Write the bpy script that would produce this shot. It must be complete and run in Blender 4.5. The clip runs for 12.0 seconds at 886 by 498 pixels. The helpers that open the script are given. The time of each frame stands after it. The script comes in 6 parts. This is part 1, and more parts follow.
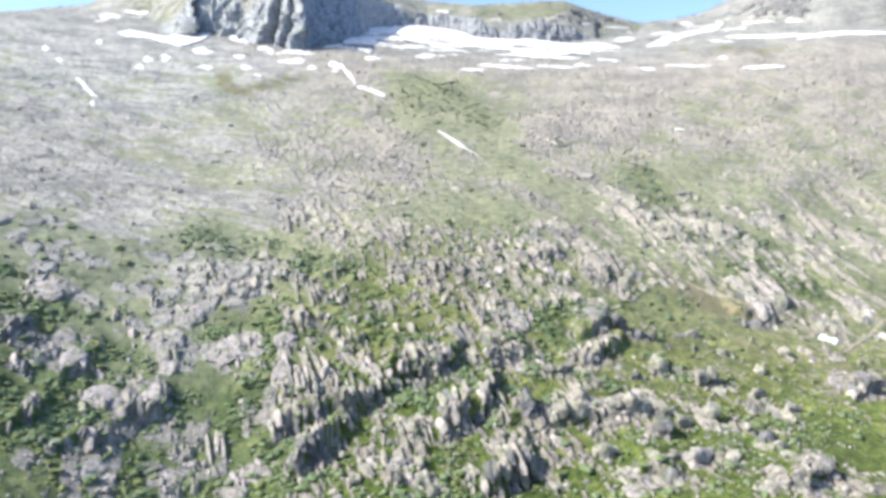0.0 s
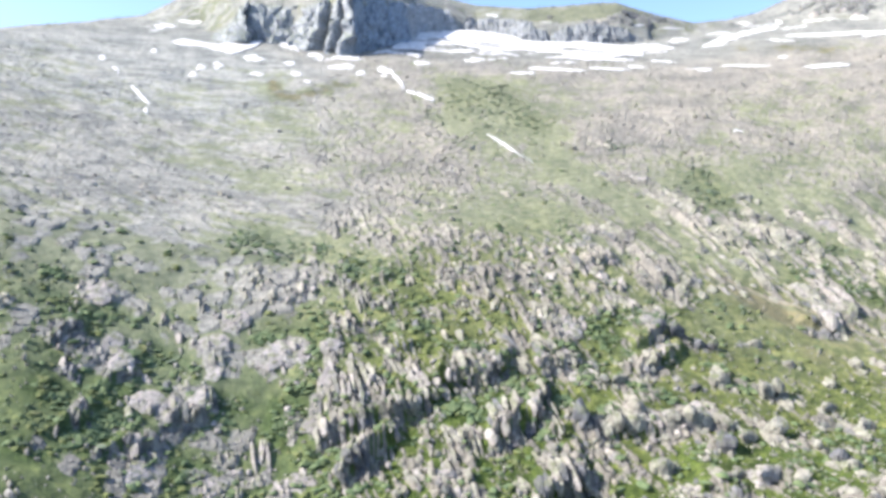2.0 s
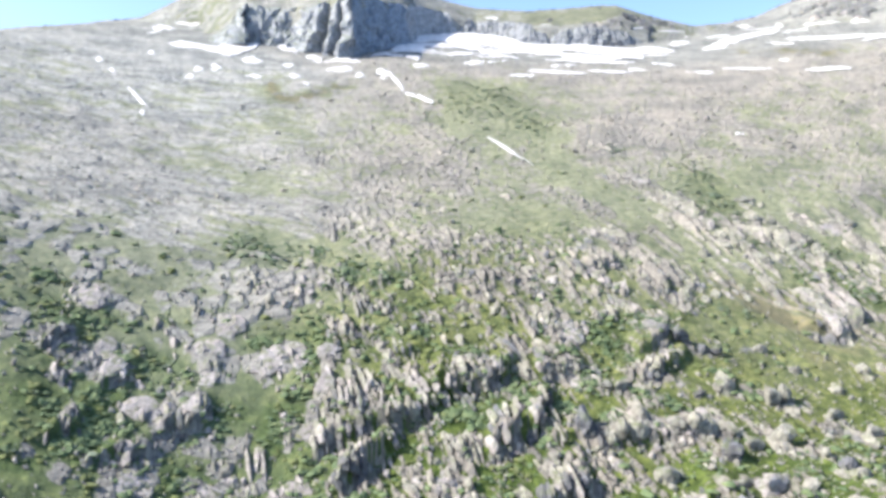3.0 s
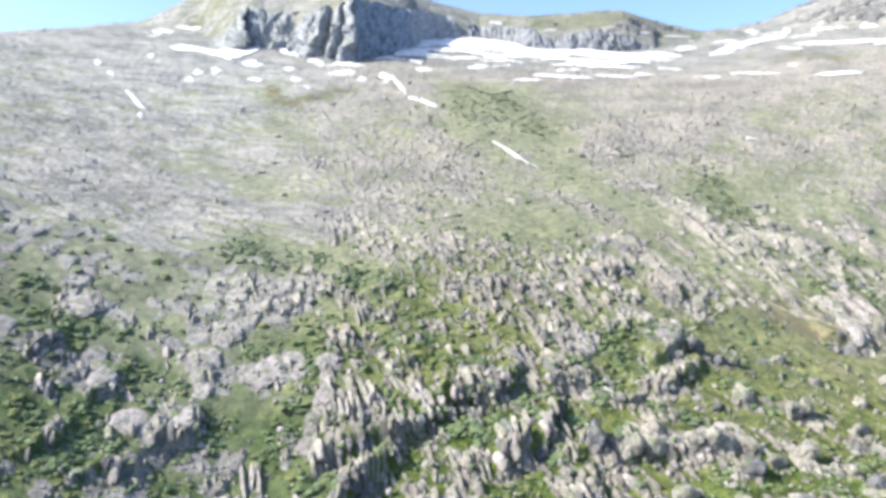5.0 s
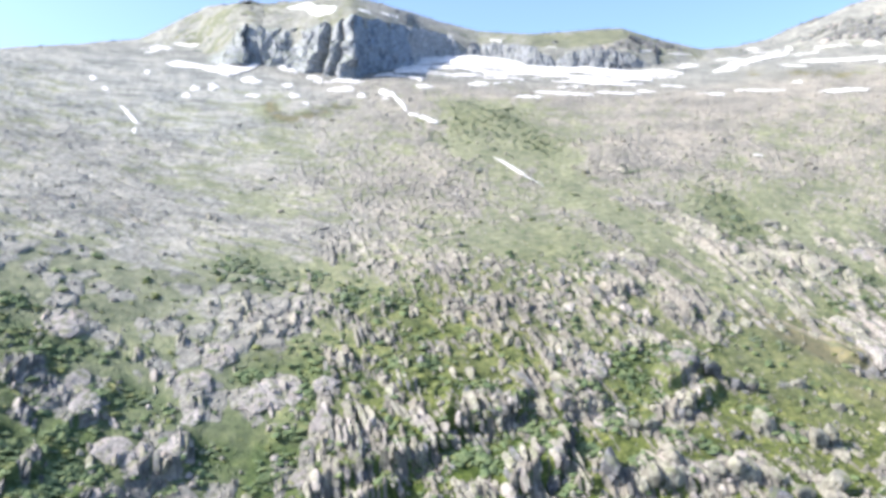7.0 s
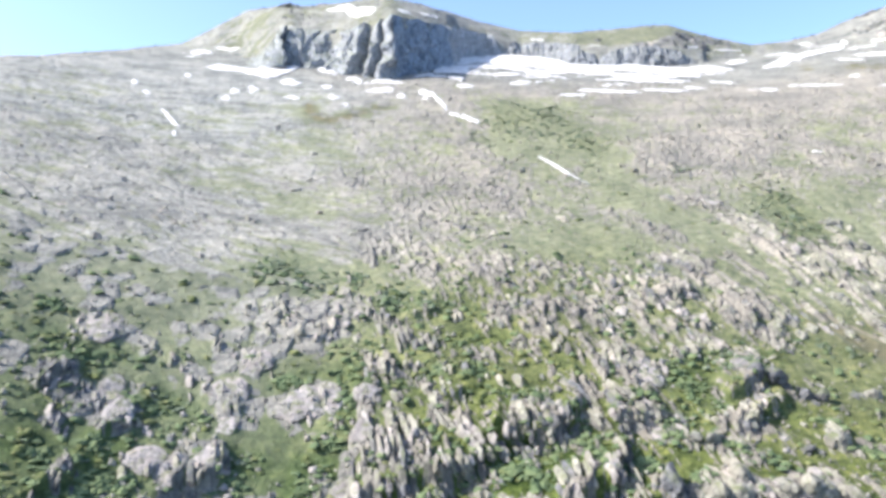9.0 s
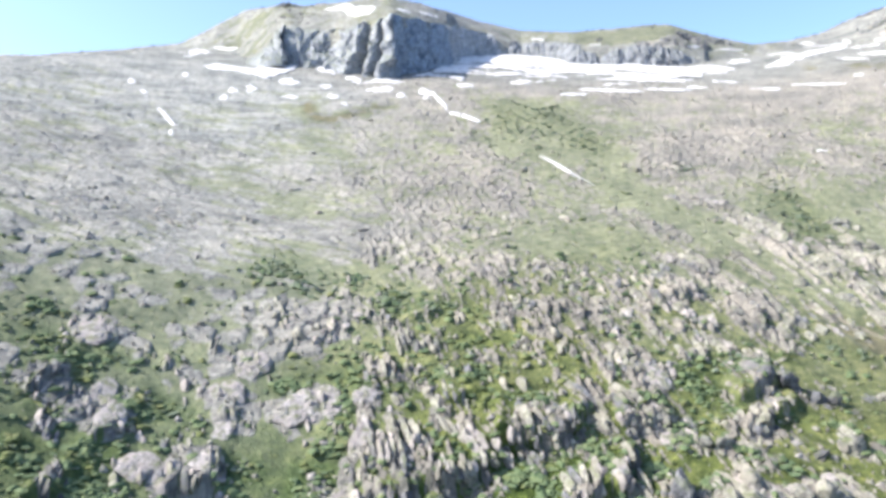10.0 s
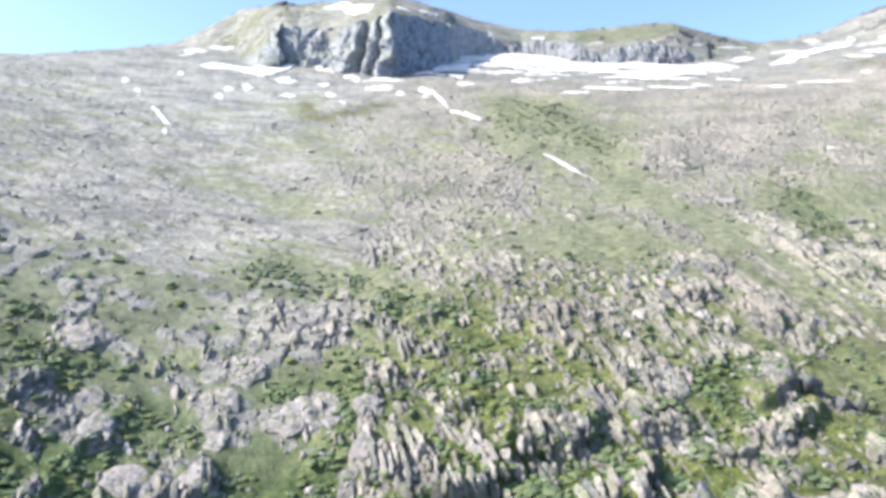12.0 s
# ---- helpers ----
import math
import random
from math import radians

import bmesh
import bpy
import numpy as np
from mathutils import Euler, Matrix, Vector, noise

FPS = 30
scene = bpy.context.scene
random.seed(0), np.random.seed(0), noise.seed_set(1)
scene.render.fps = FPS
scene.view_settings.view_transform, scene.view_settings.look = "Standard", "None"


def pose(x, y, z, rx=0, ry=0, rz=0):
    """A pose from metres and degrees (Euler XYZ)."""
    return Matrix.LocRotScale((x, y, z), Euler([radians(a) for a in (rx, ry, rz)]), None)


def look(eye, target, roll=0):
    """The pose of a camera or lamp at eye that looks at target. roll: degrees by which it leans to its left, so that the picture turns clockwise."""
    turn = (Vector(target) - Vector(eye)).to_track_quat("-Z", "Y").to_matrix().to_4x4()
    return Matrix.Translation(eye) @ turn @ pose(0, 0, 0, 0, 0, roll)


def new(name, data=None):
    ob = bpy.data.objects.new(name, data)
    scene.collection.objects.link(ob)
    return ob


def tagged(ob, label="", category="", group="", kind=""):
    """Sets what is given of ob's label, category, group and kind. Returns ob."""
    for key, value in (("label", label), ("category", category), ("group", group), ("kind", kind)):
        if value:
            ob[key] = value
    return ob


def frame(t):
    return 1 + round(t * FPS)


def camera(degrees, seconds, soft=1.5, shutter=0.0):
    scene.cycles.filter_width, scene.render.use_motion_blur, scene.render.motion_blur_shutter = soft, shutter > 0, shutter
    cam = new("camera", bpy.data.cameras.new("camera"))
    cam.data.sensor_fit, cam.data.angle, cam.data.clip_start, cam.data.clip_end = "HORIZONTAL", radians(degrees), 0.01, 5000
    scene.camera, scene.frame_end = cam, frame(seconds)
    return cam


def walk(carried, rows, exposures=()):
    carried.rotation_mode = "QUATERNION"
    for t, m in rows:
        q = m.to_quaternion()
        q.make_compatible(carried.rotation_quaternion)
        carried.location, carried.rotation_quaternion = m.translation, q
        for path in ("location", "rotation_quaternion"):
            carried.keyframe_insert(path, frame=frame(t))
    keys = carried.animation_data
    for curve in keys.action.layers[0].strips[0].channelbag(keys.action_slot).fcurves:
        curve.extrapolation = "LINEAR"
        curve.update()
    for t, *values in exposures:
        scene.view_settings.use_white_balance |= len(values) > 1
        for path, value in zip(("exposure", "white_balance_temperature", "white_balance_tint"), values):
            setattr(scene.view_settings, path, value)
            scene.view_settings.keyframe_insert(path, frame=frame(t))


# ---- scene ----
cam = camera(60.7, 12.0, soft=3.8)
PATH = [
    (0, (3.04, -39.53, 101.81), (34.85, 459.45, 99.35), -0.32),
    (0.5, (3.29, -37.61, 101.64), (35.26, 461.37, 100.24), -0.34),
    (0.7, (3.36, -36.76, 101.58), (35.39, 462.22, 100.59), -0.35),
    (0.8, (3.39, -36.31, 101.55), (15.52, 463.54, 100.74), -0.33),
    (0.9, (3.41, -35.86, 101.52), (2.26, 464.14, 100.82), -0.32),
    (1, (3.43, -35.40, 101.48), (2.33, 464.60, 101.02), -0.31),
    (1.5, (3.46, -32.94, 101.33), (2.61, 467.06, 102.04), -0.30),
    (2, (3.40, -30.25, 101.19), (2.87, 469.74, 103.09), -0.26),
    (2.5, (3.25, -27.37, 101.05), (3.16, 472.62, 104.22), -0.22),
    (3, (3.03, -24.31, 100.91), (3.29, 475.67, 105.34), -0.19),
    (5, (1.57, -10.79, 100.38), (0.67, 489.13, 109.71), -0.05),
    (5.5, (1.10, -7.19, 100.25), (0.46, 492.71, 110.53), -0.04),
    (6, (0.59, -3.54, 100.12), (0.28, 496.33, 111.58), -0.02),
    (6.1, (0.48, -2.81, 100.09), (0.23, 496.84, 118.85), -0.00),
    (6.2, (0.38, -2.07, 100.06), (0.14, 497.48, 121.25), 0.00),
    (6.5, (0.05, 0.14, 99.98), (-0.01, 499.67, 121.66), -0.00),
    (7, (-0.51, 3.84, 99.85), (-0.29, 503.34, 122.33), -0.01),
    (7.3, (-0.86, 6.06, 99.77), (-0.46, 505.54, 122.73), -0.02),
    (7.4, (-0.97, 6.81, 99.74), (-7.23, 506.24, 122.72), 0.01),
    (7.5, (-1.09, 7.55, 99.72), (-27.30, 506.33, 122.72), 0.07),
    (9.5, (-3.60, 22.19, 99.19), (-28.83, 520.90, 124.77), -0.07),
    (10, (-4.27, 25.76, 99.07), (-29.32, 524.45, 125.16), -0.09),
    (10.5, (-4.95, 29.29, 98.95), (-29.77, 527.96, 125.55), -0.14),
    (11, (-5.66, 32.76, 98.84), (-30.08, 531.43, 125.96), -0.18),
    (11.5, (-6.38, 36.17, 98.74), (-30.53, 534.83, 126.19), -0.23),
    (12, (-7.13, 39.53, 98.65), (-31.13, 538.18, 126.39), -0.28),
]
walk(cam, [(t, look(eye, target, roll)) for t, eye, target, roll in PATH])

# ---- world, sun, exposure ----
SUN_WAY = Vector((-0.76, -0.15, 0.63)).normalized()
elevation = math.asin(SUN_WAY.z)
world = bpy.data.worlds.new("sky")
scene.world = world
world.use_nodes = True
wn, wl = world.node_tree.nodes, world.node_tree.links
sky = wn.new("ShaderNodeTexSky")
sky.sky_type, sky.sun_disc = "NISHITA", False
sky.sun_elevation, sky.sun_rotation = elevation, math.atan2(SUN_WAY.x, SUN_WAY.y)
sky.altitude, sky.air_density, sky.dust_density, sky.ozone_density = 2000, 1.0, 7.0, 3.0
wl.new(sky.outputs[0], wn["Background"].inputs[0])
wn["Background"].inputs[1].default_value = 0.15
sun = new("sun", bpy.data.lights.new("sun", "SUN"))
sun.data.energy, sun.data.angle, sun.data.color = 4.5, radians(0.55), (1.0, 0.93, 0.82)
sun.matrix_world = look(SUN_WAY * 500, (0, 0, 0))
scene.view_settings.exposure = 1.45


# ---- materials ----
def material(name):
    m = bpy.data.materials.new(name)
    m.use_nodes = True
    nt = m.node_tree
    return m, nt.nodes, nt.links, nt.nodes["Principled BSDF"]


def noise_tex(n, l, coord, scale, detail=4.0, rough=0.55, squash=None):
    t = n.new("ShaderNodeTexNoise")
    t.inputs["Scale"].default_value, t.inputs["Detail"].default_value, t.inputs["Roughness"].default_value = scale, detail, rough
    if squash:
        mp = n.new("ShaderNodeMapping")
        mp.inputs["Rotation"].default_value, mp.inputs["Scale"].default_value = squash
        l.new(coord, mp.inputs[0])
        coord = mp.outputs[0]
    l.new(coord, t.inputs["Vector"])
    return t.outputs["Fac"]


def ramp(n, l, fac, stops):
    r = n.new("ShaderNodeValToRGB")
    e = r.color_ramp.elements
    while len(e) < len(stops):
        e.new(0.5)
    for k, (p, c) in zip(e, stops):
        k.position, k.color = p, (*c, 1) if len(c) == 3 else c
    l.new(fac, r.inputs[0])
    return r.outputs[0]


def mixed(n, l, fac, a, b, how="MIX"):
    m = n.new("ShaderNodeMix")
    m.data_type, m.blend_type = "RGBA", how
    for s, v in ((m.inputs[0], fac), (m.inputs[6], a), (m.inputs[7], b)):
        if hasattr(v, "is_linked"):
            l.new(v, s)
        else:
            s.default_value = v if not isinstance(v, tuple) else (*v, 1)
    return m.outputs[2]


def maths(n, l, how, a, b, clamp=False):
    m = n.new("ShaderNodeMath")
    m.operation, m.use_clamp = how, clamp
    for s, v in ((m.inputs[0], a), (m.inputs[1], b)):
        if hasattr(v, "is_linked"):
            l.new(v, s)
        else:
            s.default_value = v
    return m.outputs[0]


def bumped(n, l, bsdf, heights):
    """Stacked bumps: (height, distance, strength)."""
    last = None
    for h, dist, strength in heights:
        b = n.new("ShaderNodeBump")
        b.inputs["Distance"].default_value, b.inputs["Strength"].default_value = dist, strength
        l.new(h, b.inputs["Height"])
        if last:
            l.new(last, b.inputs["Normal"])
        last = b.outputs[0]
    l.new(last, bsdf.inputs["Normal"])


def grey(c):
    return (c, c, c)


LEAN = ((0.0, radians(35), 0.0), (1.0, 1.0, 0.38))


def rock_colour(n, l, coord, pale, dark, warm):
    """Broken stone: blocks of differing tone, dark cracks, lichens."""
    blocks = n.new("ShaderNodeTexVoronoi")
    blocks.inputs["Scale"].default_value = 0.5
    mp = n.new("ShaderNodeMapping")
    mp.inputs["Rotation"].default_value, mp.inputs["Scale"].default_value = LEAN
    l.new(coord, mp.inputs[0])
    l.new(mp.outputs[0], blocks.inputs["Vector"])
    sep = n.new("ShaderNodeSeparateColor")
    l.new(blocks.outputs["Color"], sep.inputs[0])
    tone = ramp(n, l, sep.outputs[0], [(0.0, dark), (0.35, tuple((a + b) / 2 for a, b in zip(dark, pale))), (1.0, pale)])
    streak = noise_tex(n, l, coord, 0.9, 5, 0.65, LEAN)
    c = mixed(n, l, ramp(n, l, streak, [(0.40, grey(0)), (0.56, grey(1))]), mixed(n, l, 0.75, tone, tuple(0.6 * v for v in dark)), tone)
    stain = noise_tex(n, l, coord, 0.11, 5, 0.6)
    c = mixed(n, l, ramp(n, l, stain, [(0.45, grey(0)), (0.7, grey(0.7))]), c, warm)
    fine = noise_tex(n, l, coord, 3.5, 3, 0.6)
    return mixed(n, l, 0.5, c, ramp(n, l, fine, [(0.3, grey(0.35)), (0.7, grey(1.0))]), "MULTIPLY"), streak, fine


def stone_material(name, pale, dark, warm, grown=0.5):
    m, n, l, bsdf = material(name)
    pos = n.new("ShaderNodeNewGeometry").outputs["Position"]
    c, streak, fine = rock_colour(n, l, pos, pale, dark, warm)
    info = n.new("ShaderNodeObjectInfo").outputs["Random"]
    c = mixed(n, l, 1.0, c, ramp(n, l, info, [(0.0, grey(0.78)), (1.0, grey(1.1))]), "MULTIPLY")
    moss = noise_tex(n, l, pos, 0.35, 4, 0.6)
    nz = n.new("ShaderNodeSeparateXYZ")
    l.new(n.new("ShaderNodeNewGeometry").outputs["Normal"], nz.inputs[0])
    mask = maths(n, l, "MULTIPLY", ramp(n, l, moss, [(grown, grey(0)), (grown + 0.1, grey(0.95))]), nz.outputs[2], True)
    c = mixed(n, l, mask, c, (0.105, 0.125, 0.055))
    l.new(c, bsdf.inputs["Base Color"])
    bsdf.inputs["Roughness"].default_value = 0.9
    bumped(n, l, bsdf, [(streak, 0.9, 0.9), (fine, 0.25, 0.8)])
    return m


# the dark tone serves dark outcrops and also stands in for ledge shade
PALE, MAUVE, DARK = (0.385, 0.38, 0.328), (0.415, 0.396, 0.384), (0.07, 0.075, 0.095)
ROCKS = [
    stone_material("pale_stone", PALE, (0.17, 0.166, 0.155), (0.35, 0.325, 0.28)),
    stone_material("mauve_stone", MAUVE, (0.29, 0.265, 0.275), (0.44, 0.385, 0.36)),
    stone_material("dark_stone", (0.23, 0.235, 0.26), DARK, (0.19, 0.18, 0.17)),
]
# light put into three cliff stones: shaded bluer, sunlit paler, hazed palest
SHADED_CRAG = stone_material("shaded_crag_stone", (0.42, 0.50, 0.62), (0.10, 0.14, 0.21), (0.30, 0.36, 0.45))
SUNLIT_FACE = stone_material("sunlit_face_stone", (0.455, 0.48, 0.53), (0.135, 0.155, 0.20), (0.31, 0.325, 0.35), 0.44)
HAZED_WALL = stone_material("hazed_wall_stone", (0.60, 0.63, 0.69), (0.19, 0.215, 0.26), (0.42, 0.44, 0.47))
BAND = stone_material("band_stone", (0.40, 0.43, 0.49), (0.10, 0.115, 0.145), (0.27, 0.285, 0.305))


def ground_material():
    """Turf and broken rock by the mesh's own cover of turf, with ragged edges."""
    m, n, l, bsdf = material("turf_and_rock")
    pos = n.new("ShaderNodeNewGeometry").outputs["Position"]
    att = n.new("ShaderNodeAttribute")
    att.attribute_name = "turf"
    heath = n.new("ShaderNodeAttribute")
    heath.attribute_name = "heath"
    haze = n.new("ShaderNodeAttribute")
    haze.attribute_name = "haze"
    rock, streak, fine = rock_colour(n, l, pos, (0.465, 0.457, 0.435), (0.245, 0.245, 0.245), (0.385, 0.37, 0.345))
    # rock darker low on the slope, its deeper shade partly in the colour
    low_rock = mixed(n, l, 1.0, rock, (0.75, 0.745, 0.74), "MULTIPLY")
    rock = mixed(n, l, haze.outputs["Fac"], low_rock, rock)
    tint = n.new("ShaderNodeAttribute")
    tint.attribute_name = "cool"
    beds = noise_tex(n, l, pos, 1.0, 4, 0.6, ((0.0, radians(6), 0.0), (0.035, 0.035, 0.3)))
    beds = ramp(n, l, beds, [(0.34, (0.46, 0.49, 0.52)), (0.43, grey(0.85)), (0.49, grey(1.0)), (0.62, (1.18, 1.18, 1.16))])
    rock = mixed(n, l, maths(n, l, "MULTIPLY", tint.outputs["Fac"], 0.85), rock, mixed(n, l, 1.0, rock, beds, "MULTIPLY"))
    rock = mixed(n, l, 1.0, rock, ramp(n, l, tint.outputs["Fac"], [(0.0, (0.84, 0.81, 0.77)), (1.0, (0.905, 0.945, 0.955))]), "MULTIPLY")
    rock = mixed(n, l, maths(n, l, "MULTIPLY", heath.outputs["Fac"], 0.75), rock, mixed(n, l, 1.0, rock, (0.74, 0.75, 0.74), "MULTIPLY"))
    blade = noise_tex(n, l, pos, 1.6, 5, 0.7)
    clump = noise_tex(n, l, pos, 0.22, 5, 0.65)
    grass = ramp(n, l, clump, [(0.3, (0.047, 0.066, 0.026)), (0.46, (0.114, 0.135, 0.046)), (0.58, (0.168, 0.185, 0.068)), (0.74, (0.252, 0.24, 0.115))])
    grass = mixed(n, l, 0.75, grass, ramp(n, l, blade, [(0.3, grey(0.35)), (0.65, grey(1.15))]), "MULTIPLY")
    hummock = noise_tex(n, l, pos, 0.62, 4, 0.62)
    grass = mixed(n, l, 0.8, grass, ramp(n, l, hummock, [(0.34, (0.5, 0.58, 0.5)), (0.5, grey(1.05)), (0.66, (1.5, 1.42, 1.12))]), "MULTIPLY")
    grass = mixed(n, l, heath.outputs["Fac"], grass, ramp(n, l, heath.outputs["Fac"], [(0.6, (0.155, 0.146, 0.09)), (0.7, (0.118, 0.121, 0.1)), (0.78, (0.118, 0.121, 0.1)), (0.9, (0.145, 0.136, 0.085))]))
    # western haze put into the grass colour by the same field
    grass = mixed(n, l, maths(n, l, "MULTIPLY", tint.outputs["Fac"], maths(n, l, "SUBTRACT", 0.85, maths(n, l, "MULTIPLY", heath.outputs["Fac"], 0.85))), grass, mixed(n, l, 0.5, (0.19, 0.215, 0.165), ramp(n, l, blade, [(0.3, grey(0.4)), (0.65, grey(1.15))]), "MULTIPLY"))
    tuft = noise_tex(n, l, pos, 0.14, 6, 0.72)
    grass = mixed(n, l, 1.0, grass, ramp(n, l, tuft, [(0.36, (0.60, 0.67, 0.62)), (0.5, grey(1.0)), (0.64, (1.22, 1.18, 1.1))]), "MULTIPLY")
    lush = n.new("ShaderNodeAttribute")
    lush.attribute_name = "lush"
    grass = mixed(n, l, lush.outputs["Fac"], grass, mixed(n, l, 1.0, grass, (0.50, 0.64, 0.45), "MULTIPLY"))
    # grass greyer with distance: haze and small stones put into its colour
    hazed_grass = ramp(n, l, clump, [(0.3, (0.135, 0.155, 0.11)), (0.5, (0.218, 0.233, 0.172)), (0.7, (0.315, 0.312, 0.248))])
    hazed_grass = mixed(n, l, 0.7, hazed_grass, ramp(n, l, blade, [(0.3, grey(0.5)), (0.65, grey(1.12))]), "MULTIPLY")
    thin = maths(n, l, "MULTIPLY", haze.outputs["Fac"], maths(n, l, "SUBTRACT", 0.72, maths(n, l, "MULTIPLY", heath.outputs["Fac"], 0.7)))
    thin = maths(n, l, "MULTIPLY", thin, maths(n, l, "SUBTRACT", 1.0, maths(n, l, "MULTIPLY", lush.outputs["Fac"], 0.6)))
    grass = mixed(n, l, thin, grass, hazed_grass)
    edge = noise_tex(n, l, pos, 0.42, 6, 0.72, LEAN)
    edge = maths(n, l, "MULTIPLY", maths(n, l, "SUBTRACT", edge, 0.5), 2.2)
    broad = noise_tex(n, l, pos, 0.09, 3, 0.6)
    edge = maths(n, l, "ADD", edge, maths(n, l, "MULTIPLY", maths(n, l, "SUBTRACT", broad, 0.5), 1.2))
    cover = maths(n, l, "ADD", att.outputs["Fac"], edge)
    mask = ramp(n, l, cover, [(0.4, grey(0)), (0.6, grey(1))])
    blotch = noise_tex(n, l, pos, 0.028, 4, 0.62)
    blotch = ramp(n, l, blotch, [(0.32, (0.72, 0.74, 0.76)), (0.5, grey(1.0)), (0.68, (1.2, 1.18, 1.15))])
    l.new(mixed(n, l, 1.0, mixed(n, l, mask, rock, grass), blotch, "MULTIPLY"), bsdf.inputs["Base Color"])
    bsdf.inputs["Roughness"].default_value = 0.95
    bsdf.inputs["Specular IOR Level"].default_value = 0.2
    bumped(n, l, bsdf, [(streak, 0.8, 0.6), (hummock, 1.4, 0.7), (blade, 0.6, 0.7), (fine, 0.2, 0.4)])
    return m


def plain_material(name, stops, scale, rough, dist=0.2, spec=0.3):
    m, n, l, bsdf = material(name)
    pos = n.new("ShaderNodeNewGeometry").outputs["Position"]
    a, b = noise_tex(n, l, pos, scale, 5, 0.6), noise_tex(n, l, pos, scale * 9, 4, 0.6)
    c = mixed(n, l, 0.3, ramp(n, l, a, stops), ramp(n, l, b, [(0.3, grey(0.5)), (0.7, grey(1.0))]), "MULTIPLY")
    l.new(c, bsdf.inputs["Base Color"])
    bsdf.inputs["Roughness"].default_value, bsdf.inputs["Specular IOR Level"].default_value = rough, spec
    bumped(n, l, bsdf, [(a, dist * 3, 0.6), (b, dist, 0.7)])
    return m


GROUND = ground_material()
SNOW = plain_material("old_snow", [(0.34, (0.42, 0.42, 0.42)), (0.46, (0.56, 0.56, 0.565)), (0.62, (0.68, 0.68, 0.69))], 0.12, 0.6)
SHRUB = plain_material("shrub_leaves", [(0.32, (0.052, 0.086, 0.046)), (0.5, (0.1, 0.142, 0.07)), (0.68, (0.162, 0.195, 0.092))], 0.3, 0.85, 0.25)
TUSSOCK = plain_material("tussock", [(0.32, (0.07, 0.09, 0.033)), (0.5, (0.115, 0.138, 0.052)), (0.7, (0.182, 0.188, 0.09))], 0.25, 0.9, 0.2)
# greyer, paler shrub leaves with the haze put into their colour
HAZY_SHRUB = plain_material("hazy_leaves", [(0.32, (0.085, 0.115, 0.08)), (0.5, (0.13, 0.165, 0.115)), (0.7, (0.19, 0.215, 0.16))], 0.3, 0.9, 0.2)
GRAVEL = plain_material("pale_gravel", [(0.3, (0.13, 0.12, 0.09)), (0.5, (0.2, 0.18, 0.14)), (0.7, (0.29, 0.26, 0.21))], 0.5, 0.95)


# ---- the lie of the land: heights as elevation over distance from the viewpoint's station at (0, 0, 100) ----
STATION_Z = 100.0
SLOPE = np.array(
    [
        [-0.689, -0.79, -0.846, -0.837, -0.776, -0.683, -0.572],
        [-0.322, -0.488, -0.611, -0.584, -0.562, -0.491, -0.436],
        [-0.002, -0.156, -0.348, -0.32, -0.358, -0.292, -0.317],
        [0.196, 0.079, -0.037, -0.021, -0.083, -0.159, -0.22],
        [0.302, 0.185, 0.091, 0.097, 0.064, 0.024, -0.04],
        [0.356, 0.278, 0.21, 0.199, 0.186, 0.226, 0.188],
        [0.396, 0.344, 0.298, 0.284, 0.258, 0.321, 0.357],
        [0.436, 0.395, 0.353, 0.312, 0.304, 0.381, 0.464],
        [0.476, 0.433, 0.389, 0.359, 0.375, 0.445, 0.543],
    ]
)


def spline_weights(u, n):
    t = np.clip(u, 0, 1) * (n - 3)
    i = np.minimum(t.astype(int), n - 4)
    q = t - i
    w = np.stack([(1 - q) ** 3 / 6, (3 * q**3 - 6 * q * q + 4) / 6, (-3 * q**3 + 3 * q * q + 3 * q + 1) / 6, q**3 / 6], -1)
    return i, w


def hillside(a, y):
    """Elevation of the open slope at bearing a = x / y and distance y."""
    ny, na = SLOPE.shape
    side = np.abs(a)
    a = np.sign(a) * np.where(side > 0.6, 0.6 + 0.05 * np.tanh((side - 0.6) / 0.05), side)
    ia, wa = spline_weights((a + 0.65) / 1.3, na)
    iy, wy = spline_weights((np.log(np.maximum(y, 1)) - LOG_NEAR) / (LOG_FAR - LOG_NEAR), ny)
    e = np.zeros(np.broadcast(a, y).shape)
    for p in range(4):
        for q in range(4):
            e += SLOPE[iy + p, ia + q] * wa[..., q] * wy[..., p]
    return e


LOG_NEAR, LOG_FAR = math.log(170.0), math.log(1150.0)
# along the bearings: skyline (elevation), foot of the crag or crest (distance), brow of the crag (elevation), depth to the crest
SKYLINE = [
    (-0.895, 0.287), (-0.744, 0.302), (-0.593, 0.313), (-0.48, 0.317), (-0.404, 0.325), (-0.367, 0.344),
    (-0.318, 0.368), (-0.291, 0.373), (-0.269, 0.376), (-0.231, 0.373), (-0.193, 0.376), (-0.162, 0.38),
    (-0.132, 0.382), (-0.109, 0.379), (-0.079, 0.371), (-0.049, 0.363), (-0.003, 0.349), (0.05, 0.336),
    (0.088, 0.333), (0.126, 0.333), (0.171, 0.335), (0.209, 0.338), (0.239, 0.34), (0.262, 0.333),
    (0.292, 0.323), (0.345, 0.311), (0.391, 0.314), (0.429, 0.323), (0.467, 0.339), (0.505, 0.352),
    (0.543, 0.369), (0.574, 0.379), (0.635, 0.402), (0.735, 0.433), (0.926, 0.448),
]
